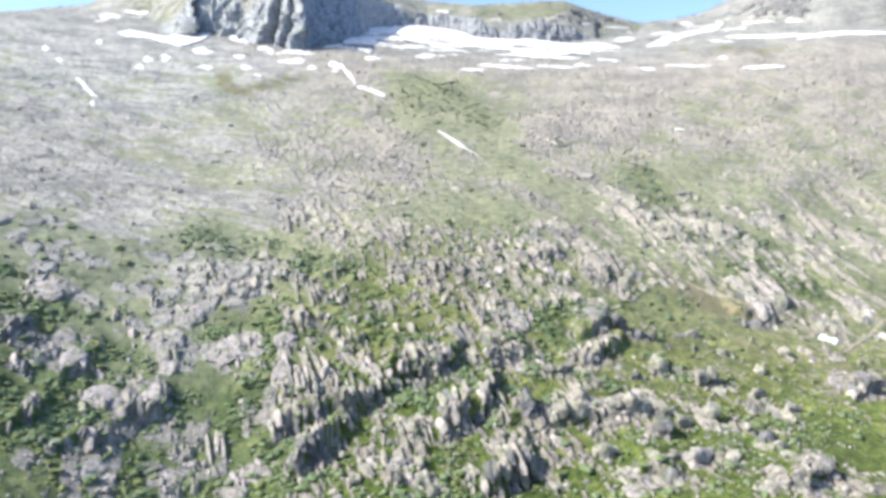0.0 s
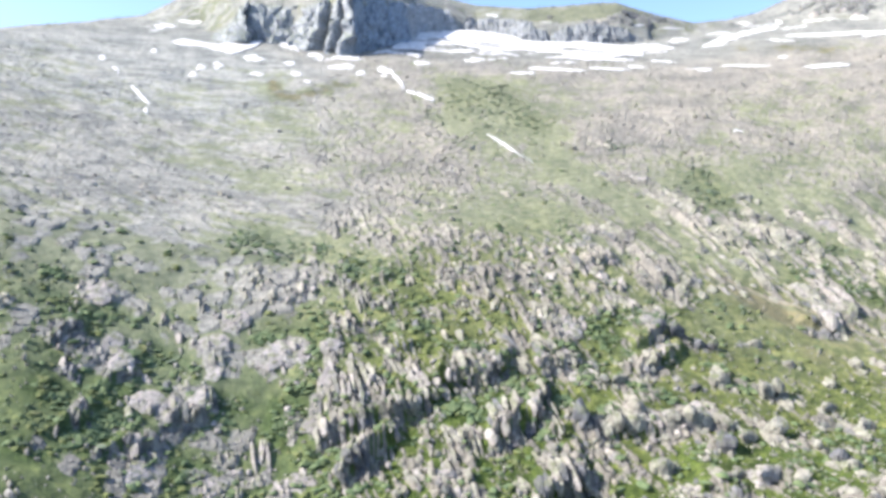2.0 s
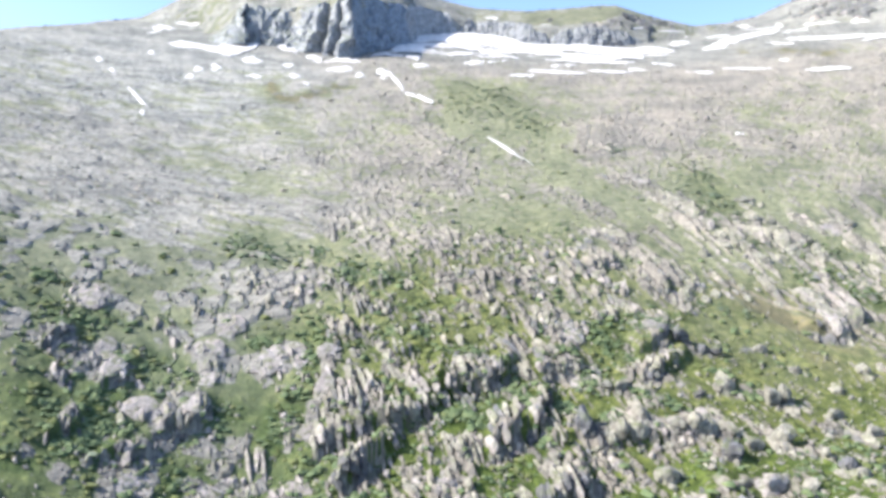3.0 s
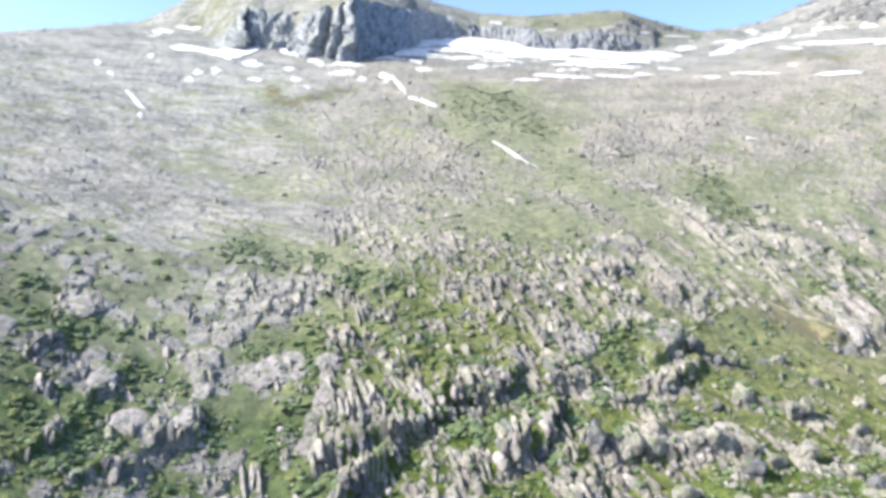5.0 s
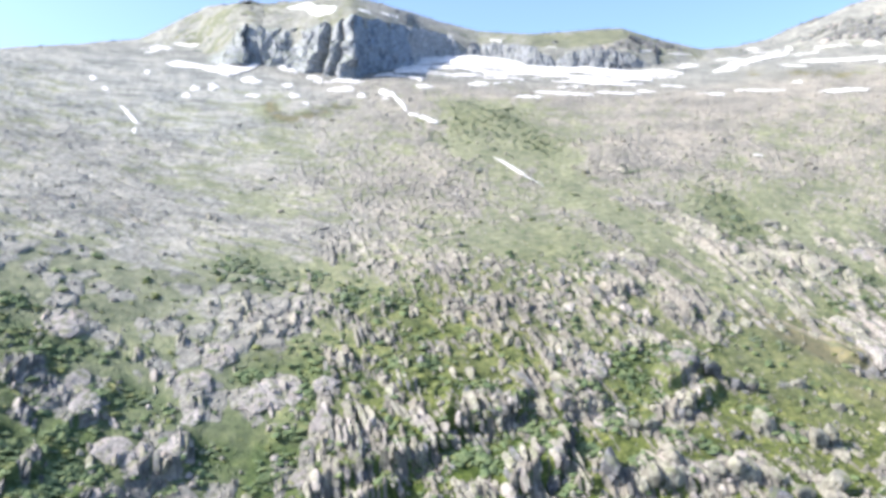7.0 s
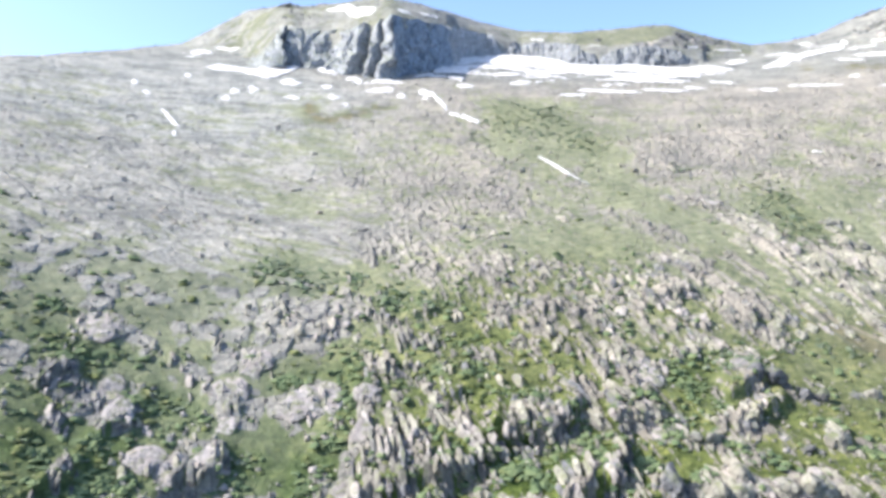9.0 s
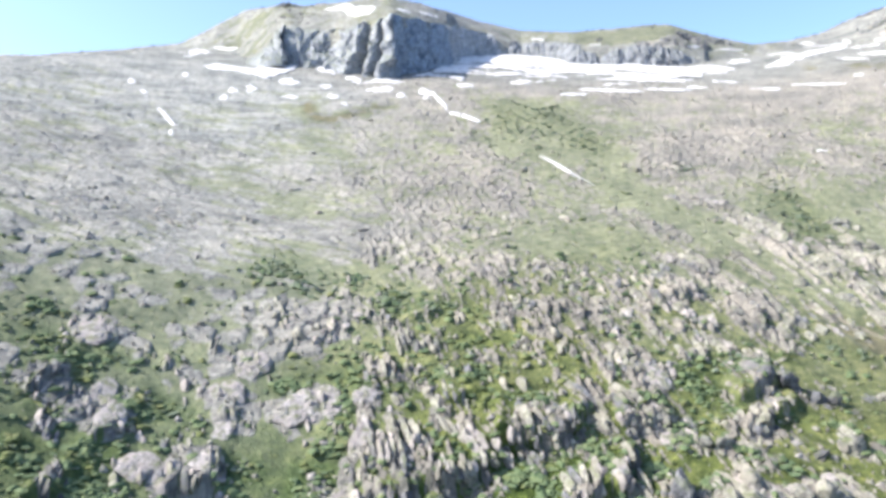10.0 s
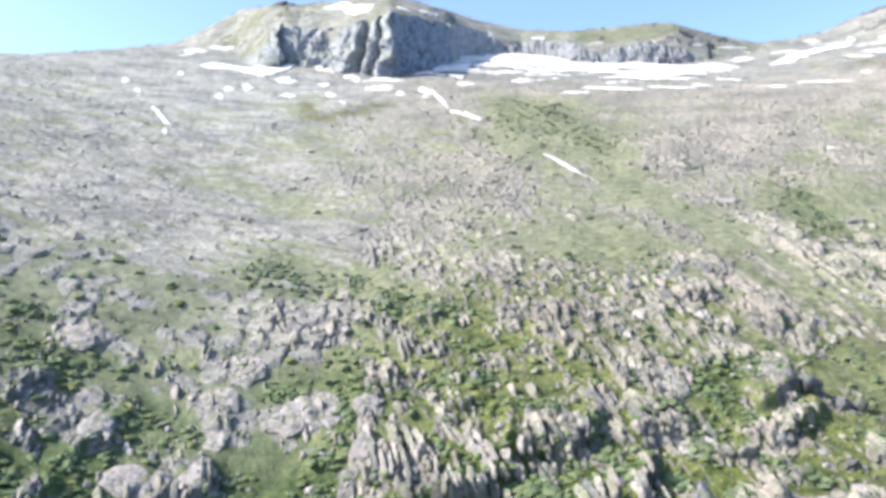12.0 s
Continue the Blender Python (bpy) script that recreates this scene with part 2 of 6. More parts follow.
FOOT = [
    (-0.886, 625), (-0.736, 667), (-0.587, 739), (-0.512, 792), (-0.437, 853), (-0.399, 891),
    (-0.362, 880), (-0.328, 866), (-0.306, 850), (-0.28, 832), (-0.239, 847), (-0.198, 835),
    (-0.168, 816), (-0.138, 806), (-0.123, 804), (-0.104, 830), (-0.07, 866), (-0.048, 905),
    (-0.037, 955), (-0.018, 992), (0.004, 1010), (0.049, 1016), (0.091, 996), (0.124, 958),
    (0.162, 952), (0.206, 948), (0.244, 945), (0.289, 945), (0.386, 965), (0.461, 950),
    (0.536, 900), (0.61, 860), (0.91, 800),
]
BROW = [
    (-0.89, 0.15), (-0.349, 0.15), (-0.34, 0.293), (-0.317, 0.308), (-0.291, 0.326), (-0.268, 0.338),
    (-0.253, 0.342), (-0.215, 0.339), (-0.17, 0.343), (-0.139, 0.349), (-0.117, 0.356), (-0.102, 0.353),
    (-0.064, 0.344), (-0.026, 0.339), (0.005, 0.331), (0.05, 0.318), (0.088, 0.316), (0.126, 0.311),
    (0.163, 0.308), (0.209, 0.311), (0.247, 0.31), (0.284, 0.294), (0.298, 0.15), (0.914, 0.15),
]
DEPTH = [
    (-0.886, 60), (-0.399, 70), (-0.328, 110), (-0.287, 110), (-0.108, 150), (-0.003, 130),
    (0.087, 90), (0.236, 90), (0.341, 60), (0.461, 110), (0.61, 160), (0.91, 160),
]
# width of the rise from foot to brow
WIDE = [(-0.34, 52), (-0.29, 42), (-0.262, 24), (-0.17, 18), (-0.135, 13), (-0.12, 8), (-0.1, 6), (0.3, 6)]


def along(pairs, a):
    return np.interp(a, [p[0] for p in pairs], [p[1] for p in pairs])


def crest(a):
    return along(FOOT, a), along(BROW, a), along(SKYLINE, a), along(DEPTH, a)


def smooth01(t):
    t = np.clip(t, 0, 1)
    return t * t * (3 - 2 * t)


def land(x, y):
    """Height of the ground, without its roughness."""
    x, y = np.asarray(x, float), np.asarray(y, float)
    yy = np.maximum(y, 175.0)
    a = np.clip(x / yy, -1.2, 1.2)
    foot, brow, sky, deep = crest(a)
    front = hillside(a, np.minimum(yy, foot))
    top = np.maximum(front, brow)
    wide = along(WIDE, a)
    t = (yy - foot - wide) / deep
    rise = top + (sky - top) * np.sin(np.clip(t, 0, 1) * math.pi / 2)
    step = smooth01((yy - foot) / wide)
    e = np.where(yy > foot, front + (rise - front) * step, front)
    z = STATION_Z + np.minimum(yy, foot + wide + deep) * e - np.maximum(yy - foot - wide - deep, 0) * 0.35
    z = np.maximum(z, -250.0)
    near = np.maximum(175.0 - y, 0)
    return z - 90.0 * (1 - np.exp(-near * 0.6 / 90.0))


# ---- where things lie, in metres ----
# greener ground: x, y, half-width, half-depth, strength
TURF_A = [
    (-162, 299, 27, 14, 0.7), (-131, 328, 22, 14, 0.5), (-98, 360, 30, 24, 0.8), (-126, 281, 31, 13, 0.7), (-120, 241, 20, 16, 1.1),
    (-109, 274, 18, 7, 0.8), (-75, 295, 20, 7, 0.9), (-36, 335, 23, 17, 0.8), (-19, 312, 30, 16, 0.35), (7, 291, 17, 12, 0.9),
    (26, 306, 18, 9, 0.6), (15, 264, 18, 11, 1), (-61, 257, 10, 12, 0.9), (-52, 288, 6, 10, 0.7), (-111, 257, 12, 9, 0.5),
    (-76, 268, 8, 7, 0.4), (54, 413, 43, 31, 0.45), (31, 358, 19, 16, 0.1), (127, 438, 20, 46, 0.45),
]
TURF_B = [
    (106, 477, 25, 28, 0.5), (84, 517, 15, 45, 0.8), (71, 569, 21, 41, 0.6), (46, 641, 53, 70, 0.65), (7, 588, 18, 36, 0.8),
    (171, 480, 22, 37, 0.4), (153, 375, 20, 27, 1), (167, 348, 26, 21, 0.9), (144, 316, 35, 31, 1.1), (163, 299, 25, 31, 1.1),
    (102, 278, 23, 12, 0.7), (63, 271, 12, 10, 0.7), (103, 304, 14, 17, 0.4), (56, 275, 10, 10, 0.6), (235, 471, 42, 12, 0.9),
    (236, 416, 16, 29, 0.9), (260, 520, 23, 12, 0.7), (323, 567, 25, 18, 0.6), (215, 566, 25, 13, 0.5),
]
TURF_C = [
    (-104, 442, 20, 23, 0.9), (-122, 501, 34, 43, 0.1), (-24, 379, 17, 13, 0.5), (-62, 448, 30, 28, 0.15), (389, 810, 30, 24, 1.2),
    (415, 779, 15, 19, 1), (356, 847, 16, 19, 0.8), (445, 779, 23, 20, 0.9), (-150, 659, 9, 28, 2.2), (-128, 634, 12, 15, 2.4),
    (-110, 653, 15, 14, 2.4), (-90, 687, 21, 12, 2.2), (-226, 948, 71, 25, 0.6), (-274, 940, 28, 24, 0.4), (201, 997, 52, 29, 1.1),
    (258, 1012, 30, 14, 0.9), (-274, 856, 19, 47, 0.3), (264, 953, 28, 10, 0.6), (-296, 513, 15, 15, 0.5),
]
TURF_D = [
    (-169, 331, 22, 11, 0.3), (102, 492, 22, 22, 0.8), (115, 452, 17, 20, 0.7), (55, 414, 37, 17, 0.5), (88, 520, 13, 25, 0.5),
    (282, 629, 28, 14, 0.7), (352, 651, 34, 12, 0.7), (233, 664, 30, 16, 0.5), (281, 587, 26, 10, 0.6), (176, 591, 22, 16, 0.5),
    (348, 612, 18, 10, 0.7), (218, 522, 19, 13, 0.6), (98, 257, 17, 5, 0.6), (43, 266, 12, 7, 0.4), (-6, 330, 12, 12, 0.3),
    (532, 980, 37, 30, 0.5), (179, 266, 24, 39, 1.1), (132, 242, 16, 23, 0.8), (10, 259, 15, 13, 0.6),
]
TURF_E = [
    (-120, 221, 10, 13, 0.7), (-109, 205, 12, 8, 0.5), (23, 226, 10, 10, 0.5), (98, 211, 16, 16, 0.5), (173, 229, 14, 21, 0.9),
]
TURF = TURF_A + TURF_B + TURF_C + TURF_D + TURF_E
# bare rock showing: x, y, half-width, half-depth, strength
BARE_A = [
    (29, 371, 31, 27, 0.9), (-68, 320, 23, 16, 1.2), (-64, 283, 23, 9, 1.1), (-89, 299, 10, 6, 1.2), (-136, 262, 10, 9, 1.1),
    (-122, 259, 9, 7, 1.1), (-93, 282, 13, 8, 1.1), (-149, 296, 12, 9, 1.2), (-147, 270, 11, 8, 1.2), (-101, 247, 17, 5, 1.2),
    (-84, 257, 13, 10, 0.9), (-32, 267, 20, 17, 1.2), (-13, 281, 17, 11, 0.7), (12, 277, 12, 9, 0.8), (27, 254, 11, 9, 0.7),
    (49, 304, 20, 19, 0.8), (93, 341, 31, 20, 0.6), (124, 364, 25, 29, 0.7), (76, 260, 25, 9, 0.9),
]
BARE_B = [
    (194, 422, 44, 44, 0.8), (204, 362, 16, 27, 1.3), (163, 439, 20, 36, 0.9), (-43, 402, 45, 30, 0.5), (70, 367, 22, 14, 0.7),
    (42, 339, 20, 11, 0.3), (-177, 398, 45, 34, 1.2), (-220, 405, 39, 25, 1.1), (-136, 410, 28, 20, 1), (-231, 463, 52, 26, 0.6),
    (-34, 537, 40, 49, 0.4), (23, 457, 24, 38, 0.3), (-54, 324, 15, 15, 0.3), (-41, 233, 12, 9, 0.9), (-100, 220, 11, 11, 0.9),
    (-7, 232, 12, 12, 0.6), (90, 223, 13, 10, 0.6), (-71, 235, 16, 14, 0.7), (161, 264, 7, 14, 0.9),
]
BARE_C = [
    (245, 352, 24, 26, 1.1), (48, 235, 7, 16, 0.5),
]
BARE = BARE_A + BARE_B + BARE_C
# outcrops and boulders: x, y, width, height, lean to the west in degrees, tone (0 pale, 1 mauve, 2 dark)
OUTCROPS_A = [
    (-38.3, 296.2, 4.9, 8, 5, 0), (-28.7, 299.1, 6.7, 5.3, 0, 2), (-43.7, 300.3, 3.6, 4.7, 5, 1), (-87.4, 294.7, 17.6, 8, 0, 1), (-93.2, 279.9, 18.8, 8.9, 0, 1),
    (-70.7, 312.7, 22.2, 12.2, 0, 0), (-85.8, 329.8, 13.6, 8.9, 0, 0), (-43.2, 285.5, 9.6, 6.5, 0, 1), (-61.4, 281.7, 25.3, 9.6, 5, 1), (-89.7, 269.6, 8.1, 8.6, 0, 1),
    (-83.1, 272.3, 6.1, 5.4, 0, 0), (-129.5, 259.9, 14, 11.1, 0, 1), (-119.4, 255.1, 11.4, 9.1, 0, 1), (-136.9, 260.2, 7.8, 6.5, 0, 2), (-144.6, 266.9, 20, 9.1, 0, 2),
]
OUTCROPS_B = [
    (-135.6, 246, 11, 7, 0, 2), (-121.9, 228.6, 8.5, 8.1, 0, 2), (-146, 291.7, 19.6, 11.4, 0, 1), (-102.2, 243, 25.4, 8.3, 0, 1), (-88.6, 247.8, 9.3, 10.6, 0, 1),
    (-84.7, 249.8, 6, 9.8, 0, 0), (-98.3, 259.3, 8.1, 7.4, 0, 0), (-97.5, 256.3, 5.7, 4, 0, 0), (-34.2, 273.1, 2.9, 8.1, 5, 0), (-28.5, 264, 3.9, 11.6, 10, 0),
    (-29.6, 254.8, 4.6, 12.3, 6, 0), (-24, 266.4, 4.4, 9.5, 20, 0), (-15.7, 271.1, 4.1, 13.5, 24, 0), (-9.4, 271.1, 4.5, 11.2, 20, 1), (-5.3, 263.7, 5.1, 11.2, 24, 1),
]
OUTCROPS_C = [
    (-42.1, 266.1, 9.9, 11.3, 0, 1), (-35.6, 261.9, 7.8, 11.2, 0, 1), (-42.7, 253.4, 4.5, 9, 5, 0), (-55.7, 249.8, 5.6, 7.1, 0, 0), (-48.7, 250.1, 10.3, 7.5, 0, 1),
    (-42.9, 245.7, 4.6, 8.4, 4, 0), (-11.2, 256.6, 17.3, 7.7, 0, 0), (-17.8, 255.7, 5.4, 9.1, 0, 1), (7.4, 276.7, 4.1, 8.8, 0, 0), (10.6, 274.3, 3.3, 8.2, 0, 0),
    (16.6, 273.4, 6.1, 7, 0, 0), (21.7, 275.8, 12.4, 11.7, 0, 2), (5.6, 245.1, 5.5, 9.1, 18, 0), (14.2, 246.9, 3.7, 9.1, 14, 0), (27.1, 251.6, 2.8, 11.1, -5, 0),
]
OUTCROPS_D = [
    (31.3, 252.2, 4.7, 13.4, -10, 0), (23.4, 251.3, 4.7, 11.1, 5, 1), (36.3, 275.2, 7, 14.1, 36, 0), (38.6, 259.9, 2.3, 6.6, 14, 0), (50.8, 315.9, 12.3, 6.7, 0, 0),
    (56, 306.2, 16.5, 10.4, 0, 1), (45.8, 285.8, 8.5, 15.8, 10, 0), (52.2, 288.5, 10.8, 7.8, 0, 0), (60, 287.9, 13.3, 4.5, -28, 0), (31.3, 289.1, 7.3, 12.7, 42, 0),
    (59.8, 277.6, 10.4, 7.9, 0, 1), (73.2, 277.9, 12.9, 5.9, 0, 0), (82.3, 287.9, 9.9, 6.1, 0, 0), (51.1, 258.1, 6.9, 8.2, 0, 0), (43.6, 252.5, 7.5, 12.2, 8, 0),
]
OUTCROPS_E = [
    (57.1, 253.1, 7.2, 10.8, 0, 2), (67.3, 256, 17.6, 8.4, 0, 0), (89.5, 289.1, 10.8, 7.8, 0, 0), (98.3, 300.6, 9, 8.5, 0, 2), (100.1, 312.7, 11.7, 9.8, 0, 1),
    (108.5, 313.6, 5.6, 9.4, 0, 0), (118.2, 340.7, 11.7, 14.5, 24, 0), (87.7, 331, 22.3, 8.9, 0, 0), (77.9, 256.9, 8.8, 12.8, 18, 0), (88.4, 256.9, 15.4, 7.3, 0, 1),
    (97.5, 256, 7.7, 7.6, 0, 0), (105.5, 260.8, 6.2, 11.5, 28, 0), (109.6, 257.8, 6.2, 11, 24, 0), (121, 261, 7, 7.8, 0, 0), (125.2, 247.5, 5.5, 10.9, 0, 0),
]
OUTCROPS_F = [
    (128.9, 247.2, 4.4, 8.8, 0, 2), (148.2, 258.7, 3.9, 4.6, 0, 0), (119.5, 285.2, 5.1, 8.9, 0, 0), (121.4, 282.3, 5.1, 4, 0, 2), (138.9, 277.9, 15, 8.9, 0, 0),
    (134.5, 281.4, 6.3, 6, 0, 1), (122.3, 307.4, 10.3, 6.5, 0, 2), (127, 316.2, 5.2, 4.9, 0, 0), (138.9, 313.9, 7, 4.5, 0, 2), (100.2, 284.4, 8.5, 4, 0, 1),
    (84.5, 275.8, 4.9, 7.8, 18, 0), (84.4, 369.6, 19.3, 7.9, 0, 2), (68.8, 357.5, 21.4, 10.2, 0, 0), (28.7, 343.1, 6.7, 7.3, 0, 0), (46, 350.2, 10.5, 6.2, 0, 0),
]
OUTCROPS_G = [
    (45.7, 336.9, 8.6, 6.2, 0, 0), (99.6, 394.4, 9.4, 14, 32, 0), (150.2, 440.2, 11.2, 16.3, 42, 0), (138.4, 432.2, 5.8, 9.2, 35, 0), (166.6, 408.3, 12.2, 14.5, 0, 0),
    (194.8, 444.3, 20.6, 8.2, 0, 0), (201.8, 416.8, 18.7, 17.2, 0, 0), (192.8, 420.1, 8.2, 14.9, -18, 0), (228.2, 444.6, 13.3, 9.5, 0, 0), (244.1, 442.2, 16.5, 8.8, 0, 1),
    (192.9, 394.1, 11.8, 11.2, 0, 0), (167.8, 382.6, 14.3, 10.9, 20, 0), (175.7, 370.8, 11.1, 10.5, 0, 0), (213.4, 399.4, 11.9, 11.3, 0, 0), (195.2, 347.2, 13, 17.3, 0, 1),
]
OUTCROPS_H = [
    (193, 356.4, 10.7, 14.7, 0, 0), (207.6, 358.7, 8, 17.3, 0, 1), (-131.9, 364.3, 7.1, 4.4, 0, 0), (-166, 373.2, 6.1, 3.4, 0, 0), (-137.1, 407.7, 7.9, 4.1, 0, 0),
    (-129.9, 418.6, 9.4, 5.4, 0, 0), (-154.6, 403, 6.6, 4, 0, 0), (-193, 338.4, 3.8, 2.6, 0, 0), (-25.5, 530.2, 7.9, 7.2, 0, 0), (121.7, 538.1, 14.5, 6.5, 0, 0),
    (96.5, 539.3, 6.4, 5.4, 0, 0), (43.3, 440.7, 4, 7.5, 10, 0), (-5.2, 367.6, 11.5, 6.3, 0, 1), (17, 345.7, 10.3, 5.4, 0, 0), (6.4, 331.3, 12.4, 5.9, 0, 0),
]
OUTCROPS_I = [
    (-123.9, 290.3, 10, 5.8, 0, 0), (-112.1, 290.6, 6.5, 6.2, 0, 0), (-104.1, 301.5, 3.6, 6.4, 0, 0), (514, 1033.5, 20.1, 7.3, 0, 2), (500.3, 973.9, 24.7, 8.3, 0, 2),
    (518.5, 962.1, 21.6, 8.2, 0, 2), (540.6, 943.3, 21.2, 9.4, 0, 2), (508.7, 937.9, 28, 9.3, 0, 2), (527.6, 903.4, 23, 9, 0, 2), (482.7, 971.6, 17.4, 5.5, 0, 2),
    (297.2, 991.6, 22.2, 6.3, 0, 2), (261, 982.2, 19.1, 8.4, 0, 2), (233.1, 959.2, 18.6, 15, 0, 2), (243.9, 959.2, 15.8, 13.6, 0, 2), (223, 956.5, 10, 10.9, 0, 2),
]
OUTCROPS_J = [
    (270, 974.5, 24.8, 9.7, 0, 2), (205, 948, 21.3, 13.5, 0, 2), (497.2, 943.3, 28.2, 9.4, 0, 2), (520, 920.2, 27.5, 14.4, 0, 2), (521.9, 942.1, 18.3, 8, 0, 2),
    (-249.6, 970.4, 21.8, 5.5, 0, 2), (-210.7, 977.8, 19, 4.2, 0, 2), (538, 920.8, 20.6, 10.5, 0, 2), (-12.4, 423.3, 13.3, 4.2, 0, 2), (-5.9, 412.7, 6.2, 3.5, 0, 2),
    (-193.6, 367, 8.2, 3.6, 0, 2), (-181.1, 356.4, 8, 4, 0, 2), (-167.2, 349.9, 2.6, 2.5, 0, 2), (-61.5, 531, 3.2, 3, 0, 2), (-31.6, 501.5, 11.2, 4.3, 0, 0),
]
OUTCROPS_K = [
    (-19.9, 491.8, 11, 4.2, 0, 0), (136.1, 482.6, 14.4, 6.9, 20, 1), (139.6, 459, 10.3, 8.5, 30, 0), (114.5, 483.2, 10.8, 6.2, 0, 0), (-68.9, 558.2, 5.8, 4, 0, 2),
    (-173.5, 320.7, 7.2, 5.5, 0, 0), (-151.1, 458.4, 4.8, 3.9, 0, 0), (-24.8, 236.1, 10.6, 11.2, 0, 0), (-6.8, 230.5, 10, 10.4, 0, 0), (-13.9, 222.8, 5.8, 7.4, 0, 0),
    (3.6, 230.2, 10, 9.5, 0, 1), (14, 240.3, 5.4, 10.2, 4, 0), (7.9, 245, 4.6, 8.4, 8, 0), (17.5, 218.7, 8, 9.4, 0, 0), (30.7, 221.4, 4.2, 10.1, 14, 0),
]
OUTCROPS_L = [
    (42.9, 226.7, 4.3, 13.1, 4, 0), (46.5, 226.7, 3.2, 12.4, 0, 0), (52.2, 228.2, 3, 7.9, 0, 0), (60, 222, 12.8, 5.5, -26, 0), (59.7, 240, 6.2, 5.1, 0, 0),
    (87.5, 214.3, 16.9, 7.9, 0, 1), (98.9, 241.7, 6.2, 7.5, 0, 0), (106.2, 242.6, 2.5, 6, 0, 0), (82.3, 236.7, 7.4, 5.8, 0, 0), (111.2, 224, 8.2, 7.4, 0, 1),
    (116.7, 222.6, 3.9, 6.6, 0, 0), (128, 251.5, 4.7, 7.4, 0, 0), (149.9, 260.6, 3.6, 4.6, 0, 2), (145.7, 214.6, 12, 8.9, 20, 0), (124, 199.8, 9.6, 5.7, 0, 0),
]
OUTCROPS_M = [
    (133.2, 199.2, 7.1, 8.4, 0, 2), (-96.9, 210.8, 16.7, 10.2, 0, 1), (-76.3, 234.4, 18.3, 7.7, -10, 0), (-60.9, 227, 6.7, 16.9, 0, 1), (-48.6, 222.8, 11.7, 8.1, 0, 1),
    (-73.7, 218.7, 15.3, 9.1, 0, 1), (198.2, 344.7, 17.1, 10.8, 0, 0), (207, 344.1, 14.8, 14.1, 0, 0), (231, 329.7, 17, 15.6, 0, 0), (252.6, 346.5, 20.1, 15.8, 0, 0),
    (207.7, 272.1, 12.9, 11, 0, 2), (-111.7, 218.4, 2.3, 2.9, 0, 0), (-111.6, 210.5, 3, 2.8, 0, 0), (83.2, 226.1, 5.9, 5.6, 0, 0), (99.8, 221.1, 5, 5.5, 0, 0),
]
OUTCROPS_N = [
    (214.6, 307.8, 10.3, 4.9, 0, 1),
]
OUTCROPS_P = [
    (117.6, 284.1, 6.5, 7.8, 0, 0), (129.8, 286.3, 5.3, 4, 0, 0), (80.7, 271.9, 7.3, 7.3, 10, 0), (88.6, 274.4, 4.9, 6.2, 10, 0), (106.1, 255.2, 8.4, 10, 20, 0),
    (103.6, 264.9, 4.4, 6.8, 10, 0), (152.3, 264.3, 5.2, 5.2, 0, 2), (158.5, 262.4, 5.2, 6.5, 0, 2), (159, 254.3, 6.4, 11.4, 5, 0), (100.2, 244.5, 6.9, 5.8, 0, 0),
    (117.4, 225.3, 3.1, 5.8, 15, 0), (120.4, 233.7, 3.7, 3.4, 0, 0), (88.6, 222.7, 12.9, 7.5, 0, 0), (123.5, 220.4, 4.4, 4.4, 0, 0), (139.8, 243.5, 6, 6, 10, 0),
]
OUTCROPS_Q = [
    (138.9, 228.5, 4.2, 10.4, 0, 0), (150.5, 243.3, 6.1, 4.4, 0, 0), (134, 207.2, 5.2, 9.1, 25, 0), (152, 207.6, 9, 9, 0, 2), (140.1, 194.8, 10.6, 8.9, 0, 2),
    (210.8, 277.6, 14.4, 12.9, 0, 2), (199.2, 277.3, 11.3, 7.9, 0, 1), (190.1, 274.9, 6.9, 3.9, 0, 0), (166.7, 208.2, 5.7, 4.6, 0, 0), (158.1, 198.7, 13.3, 4, 0, 0),
    (68.6, 232, 5.7, 6.5, 0, 0), (-29.3, 232.7, 8.5, 12.3, -25, 0), (-90.5, 280.9, 6.3, 3.5, 0, 0), (247.3, 400.3, 26.3, 9.8, 50, 0), (257.7, 351.4, 17.5, 17.5, 5, 1),
]
OUTCROPS_R = [
    (157.2, 442.3, 8.3, 15.1, 35, 0), (136.1, 427, 5.1, 9.4, 25, 0), (190.5, 414, 10.3, 22, 25, 0), (256.9, 430.8, 23.9, 7.2, 55, 0), (266.2, 414.6, 23.5, 6.3, 55, 0),
    (295.8, 415.2, 24.2, 9.7, 55, 0), (325.5, 455, 22.1, 13.2, 50, 0),
]
OUTCROPS_S = [
    (-34.8, 311.8, 5.5, 12.1, 8, 0), (-42.9, 324.6, 5.1, 7.1, 4, 0), (-37.2, 294.3, 6.4, 8.6, 11, 0), (-44.7, 296.4, 4.0, 6.9, 0, 2), (-31.4, 296.0, 6.4, 6.4, 6, 2), (-27.7, 310.3, 4.8, 7.1, 8, 0),
    (-45.3, 285.2, 8.9, 6.3, 4, 1), (-6.2, 311.4, 9.7, 4.2, 11, 2), (19.0, 309.3, 7.2, 5.5, 0, 0), (26.7, 316.9, 5.3, 7.3, 6, 0), (5.7, 333.8, 7.8, 5.2, 8, 0), (28.3, 343.7, 7.6, 5.0, 4, 2),
    (3.4, 295.4, 2.4, 4.3, 11, 0), (20.7, 293.8, 6.4, 7.6, 0, 0), (-17.9, 289.0, 9.0, 5.1, 6, 0), (-33.0, 287.2, 6.9, 3.9, 8, 0),
]
